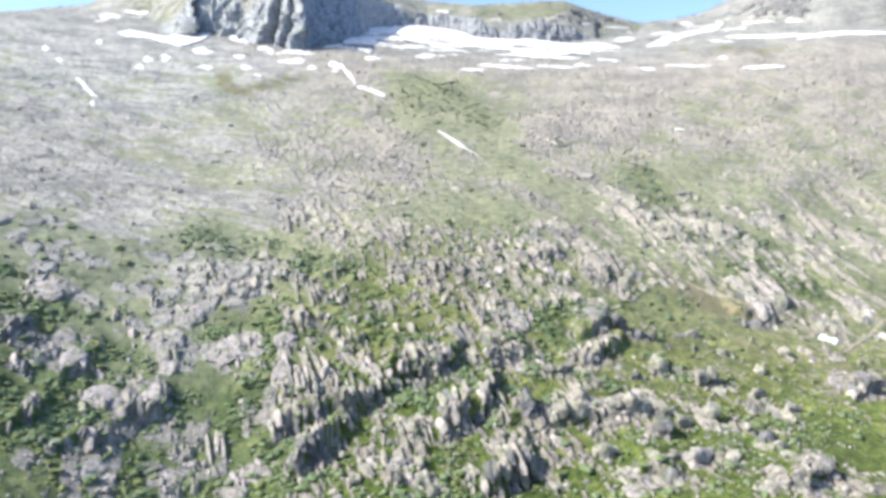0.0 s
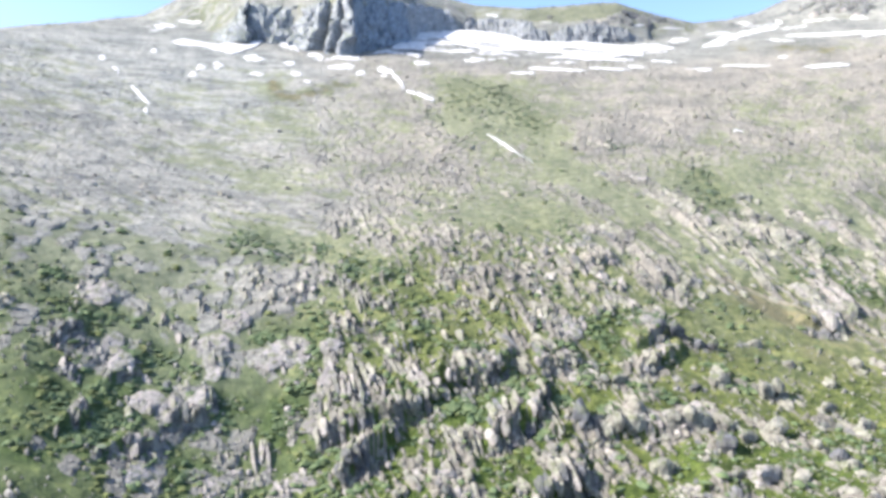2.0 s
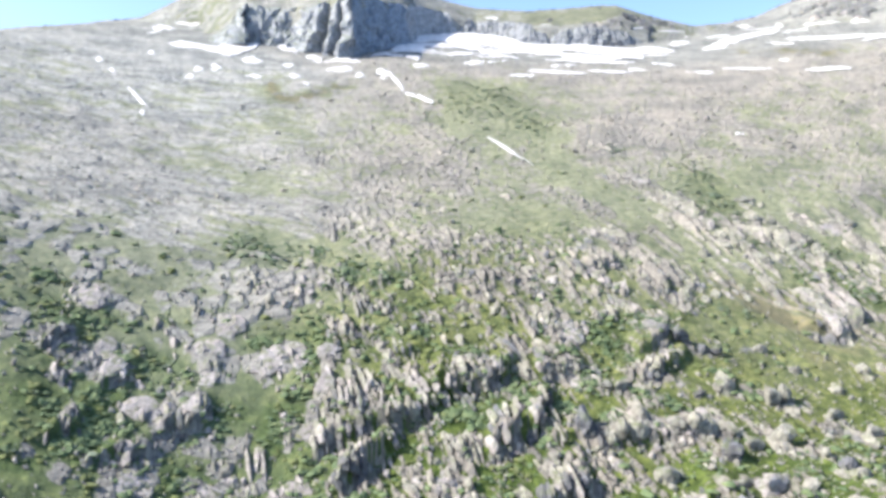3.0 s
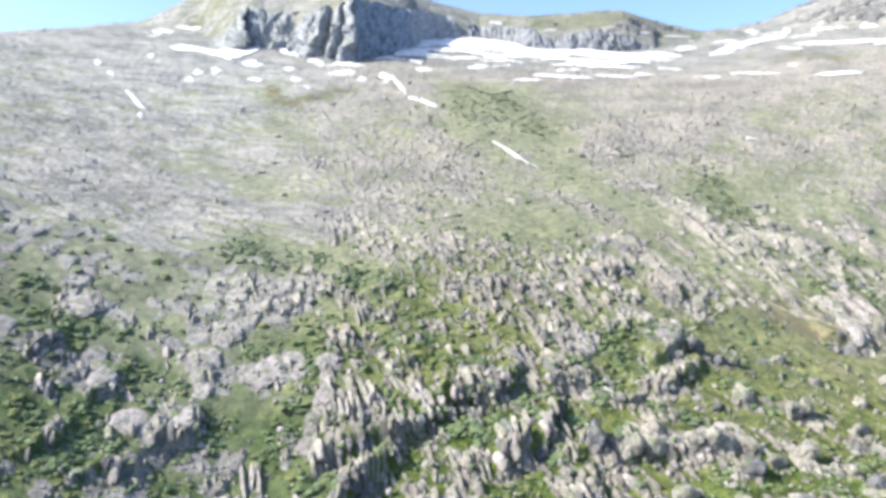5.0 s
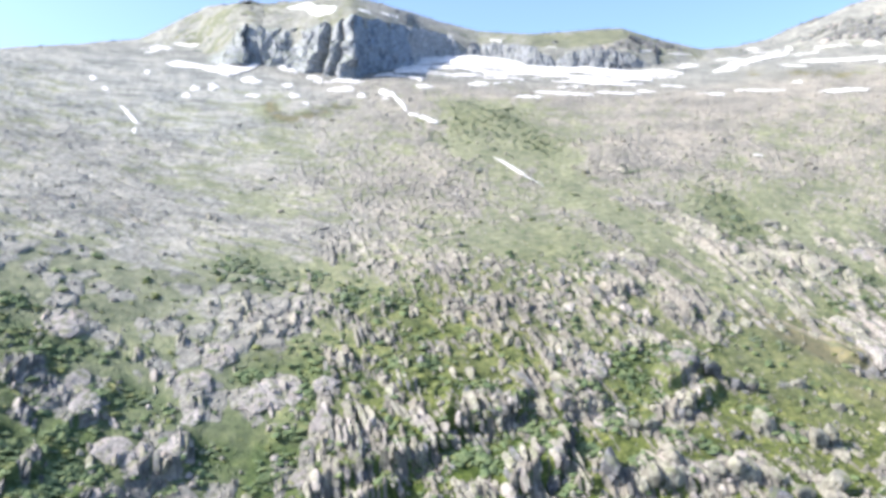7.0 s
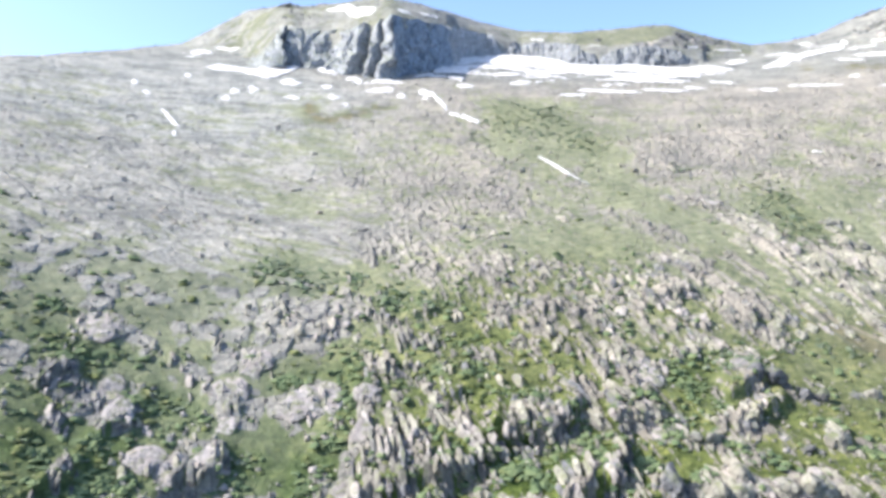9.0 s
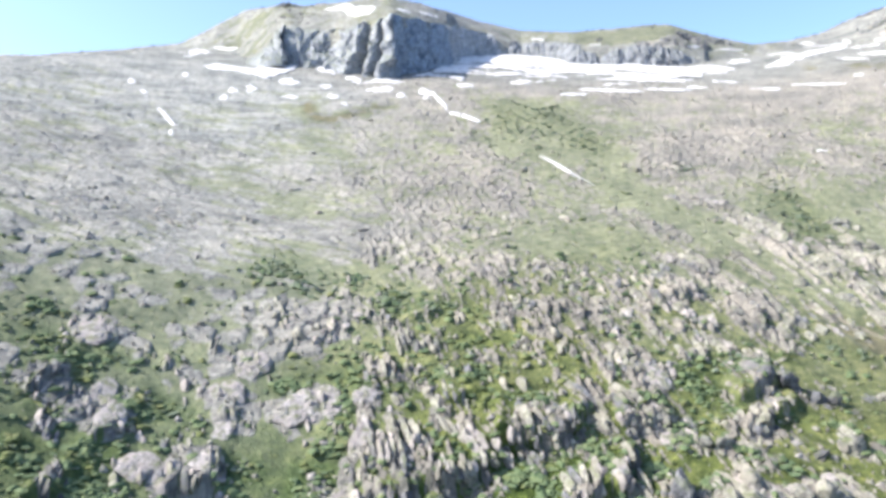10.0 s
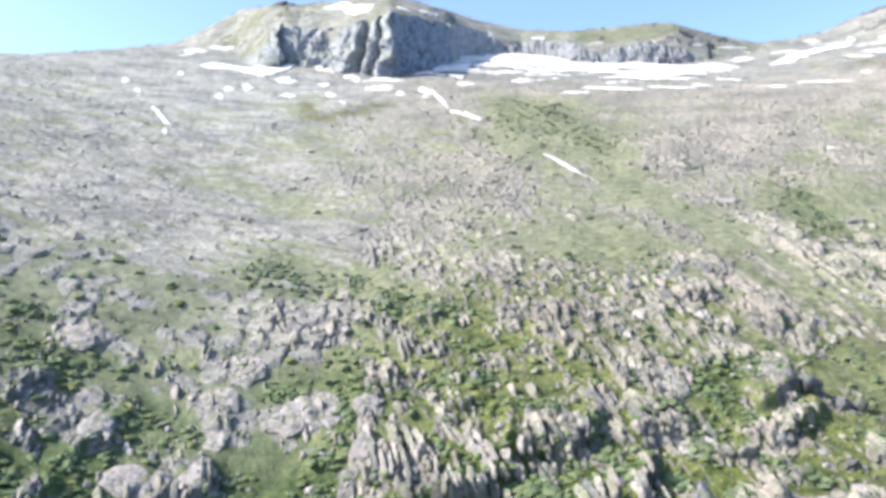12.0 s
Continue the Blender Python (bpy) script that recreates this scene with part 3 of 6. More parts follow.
OUTCROPS_T = [
    (-65.0, 278.0, 22.1, 11.8, 8, 1), (-52.3, 275.2, 3.8, 6.1, 4, 0), (-22.0, 311.1, 3.9, 6.4, 11, 0), (-16.1, 298.7, 3.7, 5.2, 0, 0), (-9.3, 301.5, 3.4, 4.7, 6, 2), (12.9, 315.7, 4.3, 4.9, 8, 0),
    (-1.6, 308.7, 3.8, 4.1, 4, 0), (10.0, 295.2, 3.4, 5.5, 11, 0), (17.0, 325.6, 6.8, 4.1, 0, 0), (-12.9, 328.0, 4.4, 6.1, 6, 0), (-2.1, 324.2, 3.7, 5.0, 8, 0), (-47.7, 306.9, 6.4, 3.8, 4, 0),
]
OUTCROPS = OUTCROPS_A + OUTCROPS_B + OUTCROPS_C + OUTCROPS_D + OUTCROPS_E + OUTCROPS_F + OUTCROPS_G + OUTCROPS_H + OUTCROPS_I + OUTCROPS_J + OUTCROPS_K + OUTCROPS_L + OUTCROPS_M + OUTCROPS_N + OUTCROPS_P + OUTCROPS_Q + OUTCROPS_R + OUTCROPS_S + OUTCROPS_T
# snow patches: centre x, y and the two half-axes
DRIFTS_A = [
    (-330.2, 870.7, 3, 36.9, 16.2, -42.5), (-318.6, 933.2, 15.3, -3.5, 1.5, -4.1), (-192.9, 753.2, 9.9, 3.7, 3.7, -14.2), (-177, 696, 8.2, 2.8, 3.5, -13.7),
    (-152.9, 741.4, 5.8, 1.6, 2.8, -13.6), (-139.4, 702.5, 6, 1.6, 2.4, -12.1), (-124.7, 680.1, 2.9, 0.7, 1, -5.6), (-170.6, 814.9, 15.7, -12.1, 2.7, -17.3),
    (-132.2, 781, 9.6, 2.8, 3.1, -18.1), (-293.2, 653.8, 3.6, 3, 6.7, -14.8), (-322.8, 693.6, 3.3, 3, 4.9, -10.5), (-292.4, 741.1, 3.5, 2.4, 3.7, -9.3),
    (-230.9, 678.3, 3.9, 2.1, 3.2, -9.3), (-231.2, 700.7, 4.1, 2.1, 3.3, -10), (-218.7, 713.4, 5.2, 2.2, 3.9, -12.5),
]
DRIFTS_B = [
    (-227.2, 554.6, 2.3, 1.5, 2.7, -6.5), (-94.8, 775.1, 23.8, 6.3, 2.2, -18.1), (-97.1, 739.4, 16.2, 3.8, 1.8, -13.7), (-78.1, 718.7, 5.3, 1.2, 1.2, -10.8),
    (-56.2, 729.9, 8, -9.3, -0.2, -17.1), (-20, 777.4, 10.5, 2.5, 0.3, -13.4), (-246.2, 591.5, 16.4, -20.8, 1.2, -7.4), (-18.4, 658.2, 14, -15.5, -0.5, -6.9),
    (52, 530, 14.2, -24.5, -1.1, -3.4), (-40.8, 702.5, 8.8, -29.2, -1.9, -8.7), (-92.1, 873.3, 8.8, 5.3, 0.6, -14.6), (-64.9, 910.8, 11, 15.3, 0.2, -10.9),
    (125.6, 770, 29.7, -5.6, -1.3, -7.4), (85.8, 752.9, 16, 3.1, -0.6, -5.6), (179.5, 777.1, 19.4, 0.3, -1.4, -6),
]
DRIFTS_C = [
    (306.2, 928.8, 17.7, -9.6, -4.6, -13.9), (248.1, 809.3, 13.8, -3.2, -2.1, -6.8), (273.7, 758.5, 13.3, -5, -2.5, -6.8), (315.9, 759.4, 21.7, -11.5, -2.2, -5.3),
    (364.1, 770, 4.4, -3, -2.5, -5.3), (385, 722.2, 18.8, -3, -2.7, -5.2), (308, 978.7, 19.2, 4, -0.7, -2.2), (410.2, 992.8, 8.9, -8.4, -3.8, -9.1),
    (482.6, 916.1, 20.8, -25.8, -4.6, -8.6), (510.5, 886.3, 14.7, -15.5, -6.5, -11.1), (451.5, 845.6, 45, -26.6, -4.1, -7.8), (526, 812.2, 47.4, -0.9, -6.3, -9.9),
    (74.8, 1028.8, 10, -3.4, -0.6, -7.8), (128.7, 966.3, 20, 0.7, -0.2, -4.7), (251.1, 959.2, 16.9, 9.6, -1, -3.8),
]
DRIFTS_D = [
    (236.4, 570.6, 5, -0.3, -1.2, -2.8), (412, 970.7, 22.7, -3.2, -1.6, -4.1), (363.6, 950, 19.8, -1.6, -2.5, -6.9), (441.3, 917, 15.7, -5.3, -3.8, -8.1),
    (395.1, 855.3, 12.6, -12.8, -2.4, -5.2), (333, 965.7, 12.8, -4.6, -1, -2.8), (65, 811.7, 13.8, 3.7, -0.4, -5.3), (40.1, 804.9, 14.8, 4.1, -0.6, -12.1),
    (140, 802.8, 17.7, 2.4, -1.2, -6.8), (212.4, 790.1, 12.8, -1.2, -1.7, -6.3), (219.2, 326.7, 4.5, -1.5, 1, 3.5),
]
DRIFTS = DRIFTS_A + DRIFTS_B + DRIFTS_C + DRIFTS_D
# outline of the west snowfield
SNOW_WEST = [
    (-291, 786), (-283, 807), (-266, 800), (-243, 797), (-228, 827), (-201, 832), (-205, 790), (-217, 759), (-232, 769), (-256, 781),
    (-278, 777),
]
# outline of the summit snowfield
SNOW_SUMMIT = [
    (-195, 924), (-180, 934), (-170, 937), (-150, 901), (-135, 892), (-124, 885), (-127, 860), (-143, 862), (-156, 882), (-168, 909),
    (-184, 918),
]
# outline of the main snowfield
SNOW_MAIN = [
    (-83, 804), (-59, 833), (-48, 873), (-45, 903), (-35, 956), (5, 1004), (51, 1016), (91, 990), (117, 933), (154, 941),
    (195, 936), (223, 921), (266, 913), (287, 882), (272, 864), (239, 864), (232, 829), (205, 809), (169, 812), (135, 827),
    (105, 834), (67, 835), (35, 819), (4, 839), (-15, 833), (-27, 798), (-39, 810), (-57, 805),
]
# outline of the east snowfield
SNOW_EAST = [
    (311, 875), (332, 903), (362, 929), (395, 940), (422, 949), (447, 975), (452, 969), (437, 943), (406, 916), (369, 902),
    (339, 869),
]
# bare gravel runnels
TRACK_EAST = [
    (222, 315.2), (241.9, 330.6), (261.5, 345), (280.2, 357.4),
]
TRACK_WEST = [
    (142.6, 377.7), (157.3, 368.3), (171.2, 358.8), (185.1, 351.2), (202.7, 341.4), (218.1, 332),
]
# rock steps: line of the foot, from west to east, and height
SCARPS_A = [
    ([(-43.3, 245.7), (-33.8, 249.2), (-19.5, 253.4), (-5.6, 261.6), (3.2, 267.8)], 4),
    ([(-0.8, 271.4), (9.3, 273.1), (21.7, 276.4), (32.0, 285.5)], 5),
    ([(20.1, 245.7), (28.9, 251.3), (38.4, 258.7), (44.6, 273.7)], 6),
    ([(42.0, 251.9), (50.0, 254.6), (59.8, 256.3), (74.6, 255.1), (99.9, 257.2)], 2.2),
    ([(85.5, 287.6), (101.0, 298.5), (110.8, 305.9)], 3.5),
    ([(87.3, 300.9), (106.4, 314.2)], 3.5),
    ([(-148.2, 259.6), (-143.8, 271.1)], 4),
    ([(-122.3, 252.5), (-117.2, 258.4)], 3.5),
    ([(42.1, 282.9), (60.0, 287.9)], 3),
    ([(74.3, 360.8), (95.4, 374.6)], 1.8),
    ([(-96.0, 243.3), (-83.7, 249.5)], 4),
    ([(-18.0, 289.1), (-5.2, 291.7)], 2.5),
]
SCARPS_B = [
    ([(-126.5, 224.2), (-121.0, 229.5)], 4),
    ([(-32.5, 230.8), (-23.4, 239.1), (-13.7, 247.9)], 6),
    ([(91.0, 224.9), (101.8, 218.4)], 5),
    ([(137.0, 203.4), (152.3, 209.6)], 4),
    ([(198.2, 273.0), (217.6, 280.1)], 4),
    ([(-109.6, 222.0), (-95.1, 232.6)], 3),
    ([(34.1, 220.8), (43.9, 226.7), (53.9, 231.7)], 6),
    ([(-35.3, 328.6), (-21.0, 335.4)], 2),
    ([(177.7, 338.6), (196.7, 337.8)], 5),
]
SCARPS = SCARPS_A + SCARPS_B
# larger shrubs: x, y, width, height
SHRUBS_A = [
    (73.7, 304.4, 7.7, 7.3), (101.1, 323, 12.1, 5.3), (30.3, 280.5, 5.9, 5.9), (16.4, 290.6, 9.1, 4.3), (-18.6, 297.9, 8.9, 7.6), (-5.3, 298.5, 9.8, 7.6),
    (-36.2, 336.9, 15.1, 6.5), (-47.1, 343.1, 10.3, 5.6), (-51.4, 284.1, 8.1, 7.6), (-54.3, 267.8, 8, 5.6), (-58.4, 251.9, 9.4, 6.8), (-116.3, 230.4, 10.3, 7.6),
    (-122.1, 244.8, 9.1, 6.6), (-149.5, 277.6, 12.4, 4.6), (-140.5, 280.2, 12.6, 5), (-95.6, 356.4, 13.3, 5.3), (-103.5, 359, 8, 4.3), (-72.1, 290.8, 13, 3.9),
    (175.8, 454.9, 13.6, 8.8), (178.5, 489.7, 18.3, 8.1), (153.5, 459.3, 10.3, 5.5), (76, 574.1, 12.9, 9.4), (39.5, 609.2, 13.7, 8.2),
]
SHRUBS_B = [
    (10, 630.2, 18.8, 9.4), (-0.9, 597.4, 13.4, 8.9), (12.7, 259.6, 9.7, 6.2), (5, 261.6, 7.8, 5.1), (18.3, 258.4, 5.8, 5), (113.4, 257.8, 4.2, 3.9),
    (140.5, 345.7, 5.2, 3.4), (155.3, 318.9, 4.8, 2.9), (151.9, 309.7, 3.2, 2.1), (157.8, 308, 2.8, 1.6), (103.5, 323, 7.2, 3.4), (131.5, 536.9, 8.8, 3.6),
    (-85.9, 240.7, 5.4, 5), (-80.2, 250.1, 7.5, 4.1), (-115.2, 225, 8.4, 4.7), (-118.7, 269.3, 10.1, 3), (-12.4, 261.9, 4.3, 2.7), (-44.3, 292.3, 4.8, 4.8),
    (68.4, 667.1, 19.9, 9), (-60.2, 359.6, 9.1, 4.8), (-79.5, 350.2, 7.9, 4.2), (71.4, 313.9, 5.6, 4.7), (83.1, 297.9, 5.3, 4),
]
SHRUBS_C = [
    (109.2, 322.1, 5.8, 3.4), (42.9, 268.7, 5.2, 4), (-167.9, 298.5, 13.4, 4.5), (-131.3, 232.4, 6.9, 6.3), (40, 251, 8.3, 5.6), (50.4, 266.1, 8, 5.2),
    (62.9, 282.3, 8.4, 5.5), (35.5, 265.5, 6.7, 5.2), (67.5, 264, 8.7, 5.1), (81.4, 277.9, 8.3, 4.6), (91.6, 271.7, 8.1, 4.9), (101.7, 266.7, 8, 4.4),
    (56.3, 296.2, 8, 4.9), (31.4, 272.3, 6.9, 4.9), (119.4, 295, 7.9, 4.4), (127.3, 283.8, 6.4, 4.2), (26.3, 682.7, 25.5, 11.2), (42.3, 652, 24.4, 11.7),
    (54.2, 620.4, 23.2, 11.1), (65.1, 592.1, 19.5, 9.7), (30.7, 617.2, 18.5, 8.3), (54.2, 678, 22.3, 9.1), (79.3, 598.3, 16.1, 8),
]
SHRUBS_D = [
    (175, 461.7, 17.3, 9), (94.9, 322.4, 9.6, 4.3), (-112.4, 232.7, 10.4, 7), (-120.6, 219.7, 9.9, 6.6),
]
SHRUBS = SHRUBS_A + SHRUBS_B + SHRUBS_C + SHRUBS_D
# grassy pockets: x, y, half-width, half-depth, strength
POCKETS_A = [
    (-175, 308, 6, 5, 0.5), (-140, 290, 10, 5, 0.7), (-162, 290, 5, 4, 0.5), (-111, 276, 9, 5, 0.8), (-118, 249, 7, 6, 0.9), (-129, 236, 4, 4, 0.6),
    (-95, 266, 3, 4, 0.4), (-81, 268, 4, 3, 0.4), (-118, 284, 10, 3, 0.5), (-109, 300, 5, 5, 0.4), (-123, 328, 11, 6, 0.4), (-67, 361, 16, 10, 0.6),
    (-32, 342, 14, 12, 0.7), (-7, 329, 14, 8, 0.6), (-37, 311, 9, 5, 0.8), (-52, 280, 4, 7, 0.8), (2, 297, 17, 7, 0.7), (-27, 285, 6, 3, 0.7),
    (11, 267, 14, 8, 0.9),
]
POCKETS_B = [
    (-19, 298, 8, 4, 0.6), (36, 359, 8, 9, 0.6), (27, 311, 10, 4, 0.5), (-13, 311, 6, 6, 0.5), (-56, 267, 4, 5, 0.5), (-79, 292, 9, 3, 0.6),
    (-61, 307, 8, 3, 0.4), (39, 313, 9, 5, 0.7), (87, 332, 9, 7, 0.5), (75, 310, 8, 8, 0.8), (73, 292, 10, 6, 0.7), (90, 297, 6, 3, 0.5),
    (60, 272, 10, 5, 0.8), (127, 329, 16, 16, 0.7), (111, 297, 12, 8, 0.6), (55, 284, 5, 5, 0.6), (28, 268, 7, 6, 0.6), (56, 336, 7, 5, 0.4),
    (28, 400, 16, 19, 0.9),
]
POCKETS_C = [
    (57, 413, 20, 23, 1), (82, 415, 12, 14, 0.6), (78, 513, 14, 30, 1), (94, 490, 13, 17, 1), (111, 468, 15, 17, 1), (124, 444, 14, 17, 1),
    (132, 417, 12, 15, 0.8), (137, 391, 11, 10, 0.7), (15, 592, 15, 34, 1), (36, 556, 12, 18, 0.6), (175, 481, 17, 21, 1.1), (203, 468, 16, 12, 1),
    (211, 561, 15, 12, 0.9), (221, 509, 21, 11, 0.7), (274, 593, 15, 27, 0.5), (37, 670, 33, 62, 0.8), (69, 625, 26, 45, 0.9), (87, 582, 14, 30, 0.9),
    (4, 687, 12, 47, 0.5),
]
POCKETS_D = [
    (258, 627, 11, 19, 0.4), (160, 529, 22, 13, 0.4), (-97, 370, 13, 16, 1), (-108, 444, 15, 12, 0.7), (-128, 576, 19, 22, 0.4), (-116, 390, 12, 8, 0.4),
    (-59, 373, 12, 6, 0.4), (-42, 356, 14, 6, 0.5), (-159, 337, 10, 5, 0.4), (-134, 343, 10, 6, 0.4), (-170, 401, 5, 7, 0.4), (-29, 472, 16, 10, 0.3),
    (-83, 386, 8, 8, 0.4),
]
POCKETS_E = [
    (138, 417, 9, 12, 0.9), (150, 403, 9, 12, 0.9), (159, 388, 8, 12, 0.9), (163, 374, 8, 10, 0.9), (135, 440, 8, 14, 0.9), (171, 450, 7, 10, 0.8),
    (181, 434, 7, 10, 0.8), (185, 464, 9, 10, 0.8), (186, 418, 6, 9, 0.8), (192, 402, 6, 9, 0.7), (212, 445, 8, 9, 0.7), (212, 400, 7, 10, 0.7),
    (236, 440, 9, 10, 0.7), (236, 418, 7, 10, 0.7), (182, 384, 6, 9, 0.7), (-118, 452, 12, 16, 0.5), (-95, 452, 10, 10, 0.4), (120, 400, 8, 12, 0.6), (112, 425, 9, 14, 0.6),
]
POCKETS = POCKETS_A + POCKETS_B + POCKETS_C + POCKETS_D + POCKETS_E
# stony places, in the same way
STONY_A = [
    (-150, 300, 7, 7, 0.9), (-135, 300, 5, 3, 0.6), (-138, 328, 9, 4, 0.7), (-116, 312, 6, 3, 0.5), (-123, 291, 6, 3, 0.5), (-150, 273, 8, 6, 0.8),
    (-133, 264, 6, 7, 0.8), (-122, 260, 5, 7, 0.8), (-92, 283, 9, 5, 0.8), (-89, 300, 8, 7, 0.9), (-85, 327, 7, 9, 0.8), (-81, 307, 5, 5, 0.7),
    (-77, 279, 7, 9, 0.8), (-102, 249, 14, 3, 0.9), (-91, 275, 4, 4, 0.6), (-70, 317, 7, 10, 0.9), (-62, 335, 9, 11, 0.7), (-34, 321, 5, 11, 0.6),
    (-64, 286, 6, 8, 0.7),
]
STONY_B = [
    (-43, 269, 7, 8, 0.8), (-34, 263, 4, 6, 0.7), (-16, 280, 7, 9, 0.6), (-30, 272, 5, 8, 0.6), (-3, 314, 10, 4, 0.5), (8, 338, 9, 5, 0.5),
    (43, 338, 7, 9, 0.8), (72, 364, 6, 9, 0.8), (54, 318, 11, 9, 0.7), (50, 302, 8, 12, 0.7), (113, 369, 16, 14, 0.9), (119, 355, 15, 12, 0.9),
    (119, 341, 10, 8, 0.7), (81, 342, 11, 8, 0.6), (99, 310, 13, 3, 0.6), (85, 303, 3, 5, 0.5), (86, 290, 7, 2, 0.7), (73, 282, 5, 3, 0.7),
    (76, 271, 5, 5, 0.6),
]
STONY_C = [
    (35, 281, 2, 9, 0.6), (154, 454, 8, 18, 0.6), (162, 432, 8, 14, 0.5), (201, 445, 9, 8, 0.6), (122, 486, 14, 10, 0.6), (150, 460, 6, 10, 0.5),
    (102, 402, 9, 11, 0.7), (119, 536, 11, 14, 0.7), (178, 406, 7, 12, 0.5), (159, 596, 37, 40, 0.5), (241, 648, 24, 41, 0.5), (9, 448, 15, 28, 0.5),
    (-50, 426, 32, 35, 0.5), (-14, 376, 18, 18, 0.5), (-58, 397, 16, 17, 0.5), (-212, 439, 19, 14, 0.9), (-181, 390, 9, 20, 1), (-136, 419, 18, 12, 0.8),
    (-129, 367, 7, 6, 0.7),
]
STONY_D = [
    (-188, 338, 9, 12, 0.6), (-152, 367, 10, 10, 0.6), (-182, 367, 11, 11, 0.5), (-219, 388, 9, 15, 0.6), (-182, 458, 10, 18, 0.4), (-166, 321, 8, 3, 0.5),
]
STONY = STONY_A + STONY_B + STONY_C + STONY_D
# leafy thickets: x, y, width, depth
THICKETS_A = [
    (-119, 248, 8, 10), (-138, 238, 8, 6), (-138, 257, 10, 3), (-115, 223, 12, 5), (-117, 274, 10, 7), (-83, 225, 12, 5),
    (-57, 254, 10, 7), (-49, 299, 12, 4), (2, 292, 14, 5), (-11, 258, 20, 4), (-27, 252, 10, 2), (75, 309, 14, 7),
    (102, 299, 16, 5), (26, 242, 16, 7), (45, 289, 10, 5), (96, 245, 8, 6), (77, 262, 8, 3), (120, 254, 8, 5),
    (130, 236, 12, 11), (-70, 295, 14, 5), (-79, 259, 10, 3), (20, 272, 18, 4),
]
THICKETS_B = [
    (-130, 210, 8, 4), (-100, 230, 10, 2), (-97, 370, 24, 14), (-156, 287, 16, 5), (-133, 288, 12, 3), (-110, 275, 16, 4),
    (-55, 262, 10, 3), (-50, 281, 6, 6), (-41, 343, 14, 5), (-18, 341, 18, 6), (-5, 320, 16, 4), (76, 310, 10, 8),
    (35, 270, 14, 7), (20, 274, 10, 3), (182, 475, 20, 14), (182, 497, 26, 12), (47, 670, 42, 14), (76, 603, 24, 14),
    (13, 660, 18, 14), (-35, 294, 16, 3), (87, 299, 8, 3), (11, 265, 20, 4),
]
THICKETS_C = [
    (226, 389, 19, 14), (227, 376, 27, 7), (241, 374, 18, 11), (202, 386, 15, 9), (233, 420, 22, 11), (171, 441, 9, 6), (188, 416, 8, 5), (187, 452, 12, 7), (85, 323, 12, 6), (105, 323, 14, 6), (85, 350, 9, 4), (129, 349, 8, 4), (116, 337, 12, 5), (152, 345, 7, 4),
]
THICKETS = THICKETS_A + THICKETS_B + THICKETS_C
# smooth slabs across the gully: x, y, width, length, turn to the west, tone
WHALEBACKS_A = [
    (150, 455, 5.7, 34.9, 5, 0), (158, 447, 7.0, 25.6, 4, 0), (162, 432, 10.8, 17.4, 14, 1), (103, 408, 4.6, 20.8, 19, 0), (137, 430, 3.1, 17.9, 11, 0), (173, 416, 8.3, 16.3, -7, 0),
    (165, 414, 6.6, 18.0, -6, 0), (179, 405, 9.3, 24.3, 20, 0), (201, 445, 6.0, 17.3, 82, 0), (199, 470, 7.6, 15.8, 93, 0), (127, 372, 8.2, 26.8, 12, 0), (125, 355, 7.3, 11.9, 4, 0),
    (117, 380, 5.8, 7.8, 27, 0), (107, 361, 5.5, 5.9, 89, 0), (134, 381, 3.9, 5.6, 51, 0), (84, 353, 6.6, 6.1, 79, 1),
]
WHALEBACKS_B = [
    (113, 352, 4.5, 3.7, 26, 0), (134, 353, 4.1, 6.0, 23, 0), (141, 360, 3.8, 9.0, -10, 0), (134, 361, 4.2, 6.2, 11, 0), (204, 430, 7.1, 18.3, 0, 0), (203, 419, 10.9, 26.9, 5, 0),
    (221, 430, 7.5, 8.1, 32, 0), (223, 414, 9.8, 17.2, 3, 0), (253, 452, 7.4, 18.4, 87, 0), (249, 428, 7.1, 15.7, 24, 0), (174, 374, 5.9, 18.3, 2, 0), (191, 370, 9.2, 10.6, 14, 0),
    (196, 360, 8.6, 23.0, -12, 0), (208, 357, 14.0, 19.9, -5, 0), (174, 359, 4.2, 7.3, 40, 0), (149, 397, 6.6, 6.7, 34, 0),
]
# single large blocks in the lower meadow: x, y, width, height, turn, tone
MEADOW_A = [
    (137.8, 279.0, 12.7, 11.4, 8, 0), (128.5, 251.1, 9.4, 10.5, 14, 0), (118.7, 283.0, 8.8, 8.8, 11, 0), (115.9, 250.6, 6.9, 8.1, 17, 0), (93.8, 256.1, 13.7, 6.4, 6, 0), (72.7, 256.1, 15.7, 8.1, 8, 0),
    (54.6, 255.6, 7.1, 13.3, 14, 2), (79.0, 264.1, 6.4, 10.6, 11, 0), (103.0, 258.1, 6.5, 10.6, 17, 0), (81.5, 236.2, 8.1, 10.3, 6, 0), (106.2, 243.1, 8.5, 10.7, 8, 2), (144.1, 235.6, 6.9, 8.7, 14, 2),
    (124.3, 223.2, 8.6, 6.5, 11, 0), (111.6, 224.2, 8.5, 7.7, 17, 1), (121.1, 309.4, 12.4, 7.5, 6, 2), (104.6, 312.9, 13.3, 9.6, 8, 2),
]
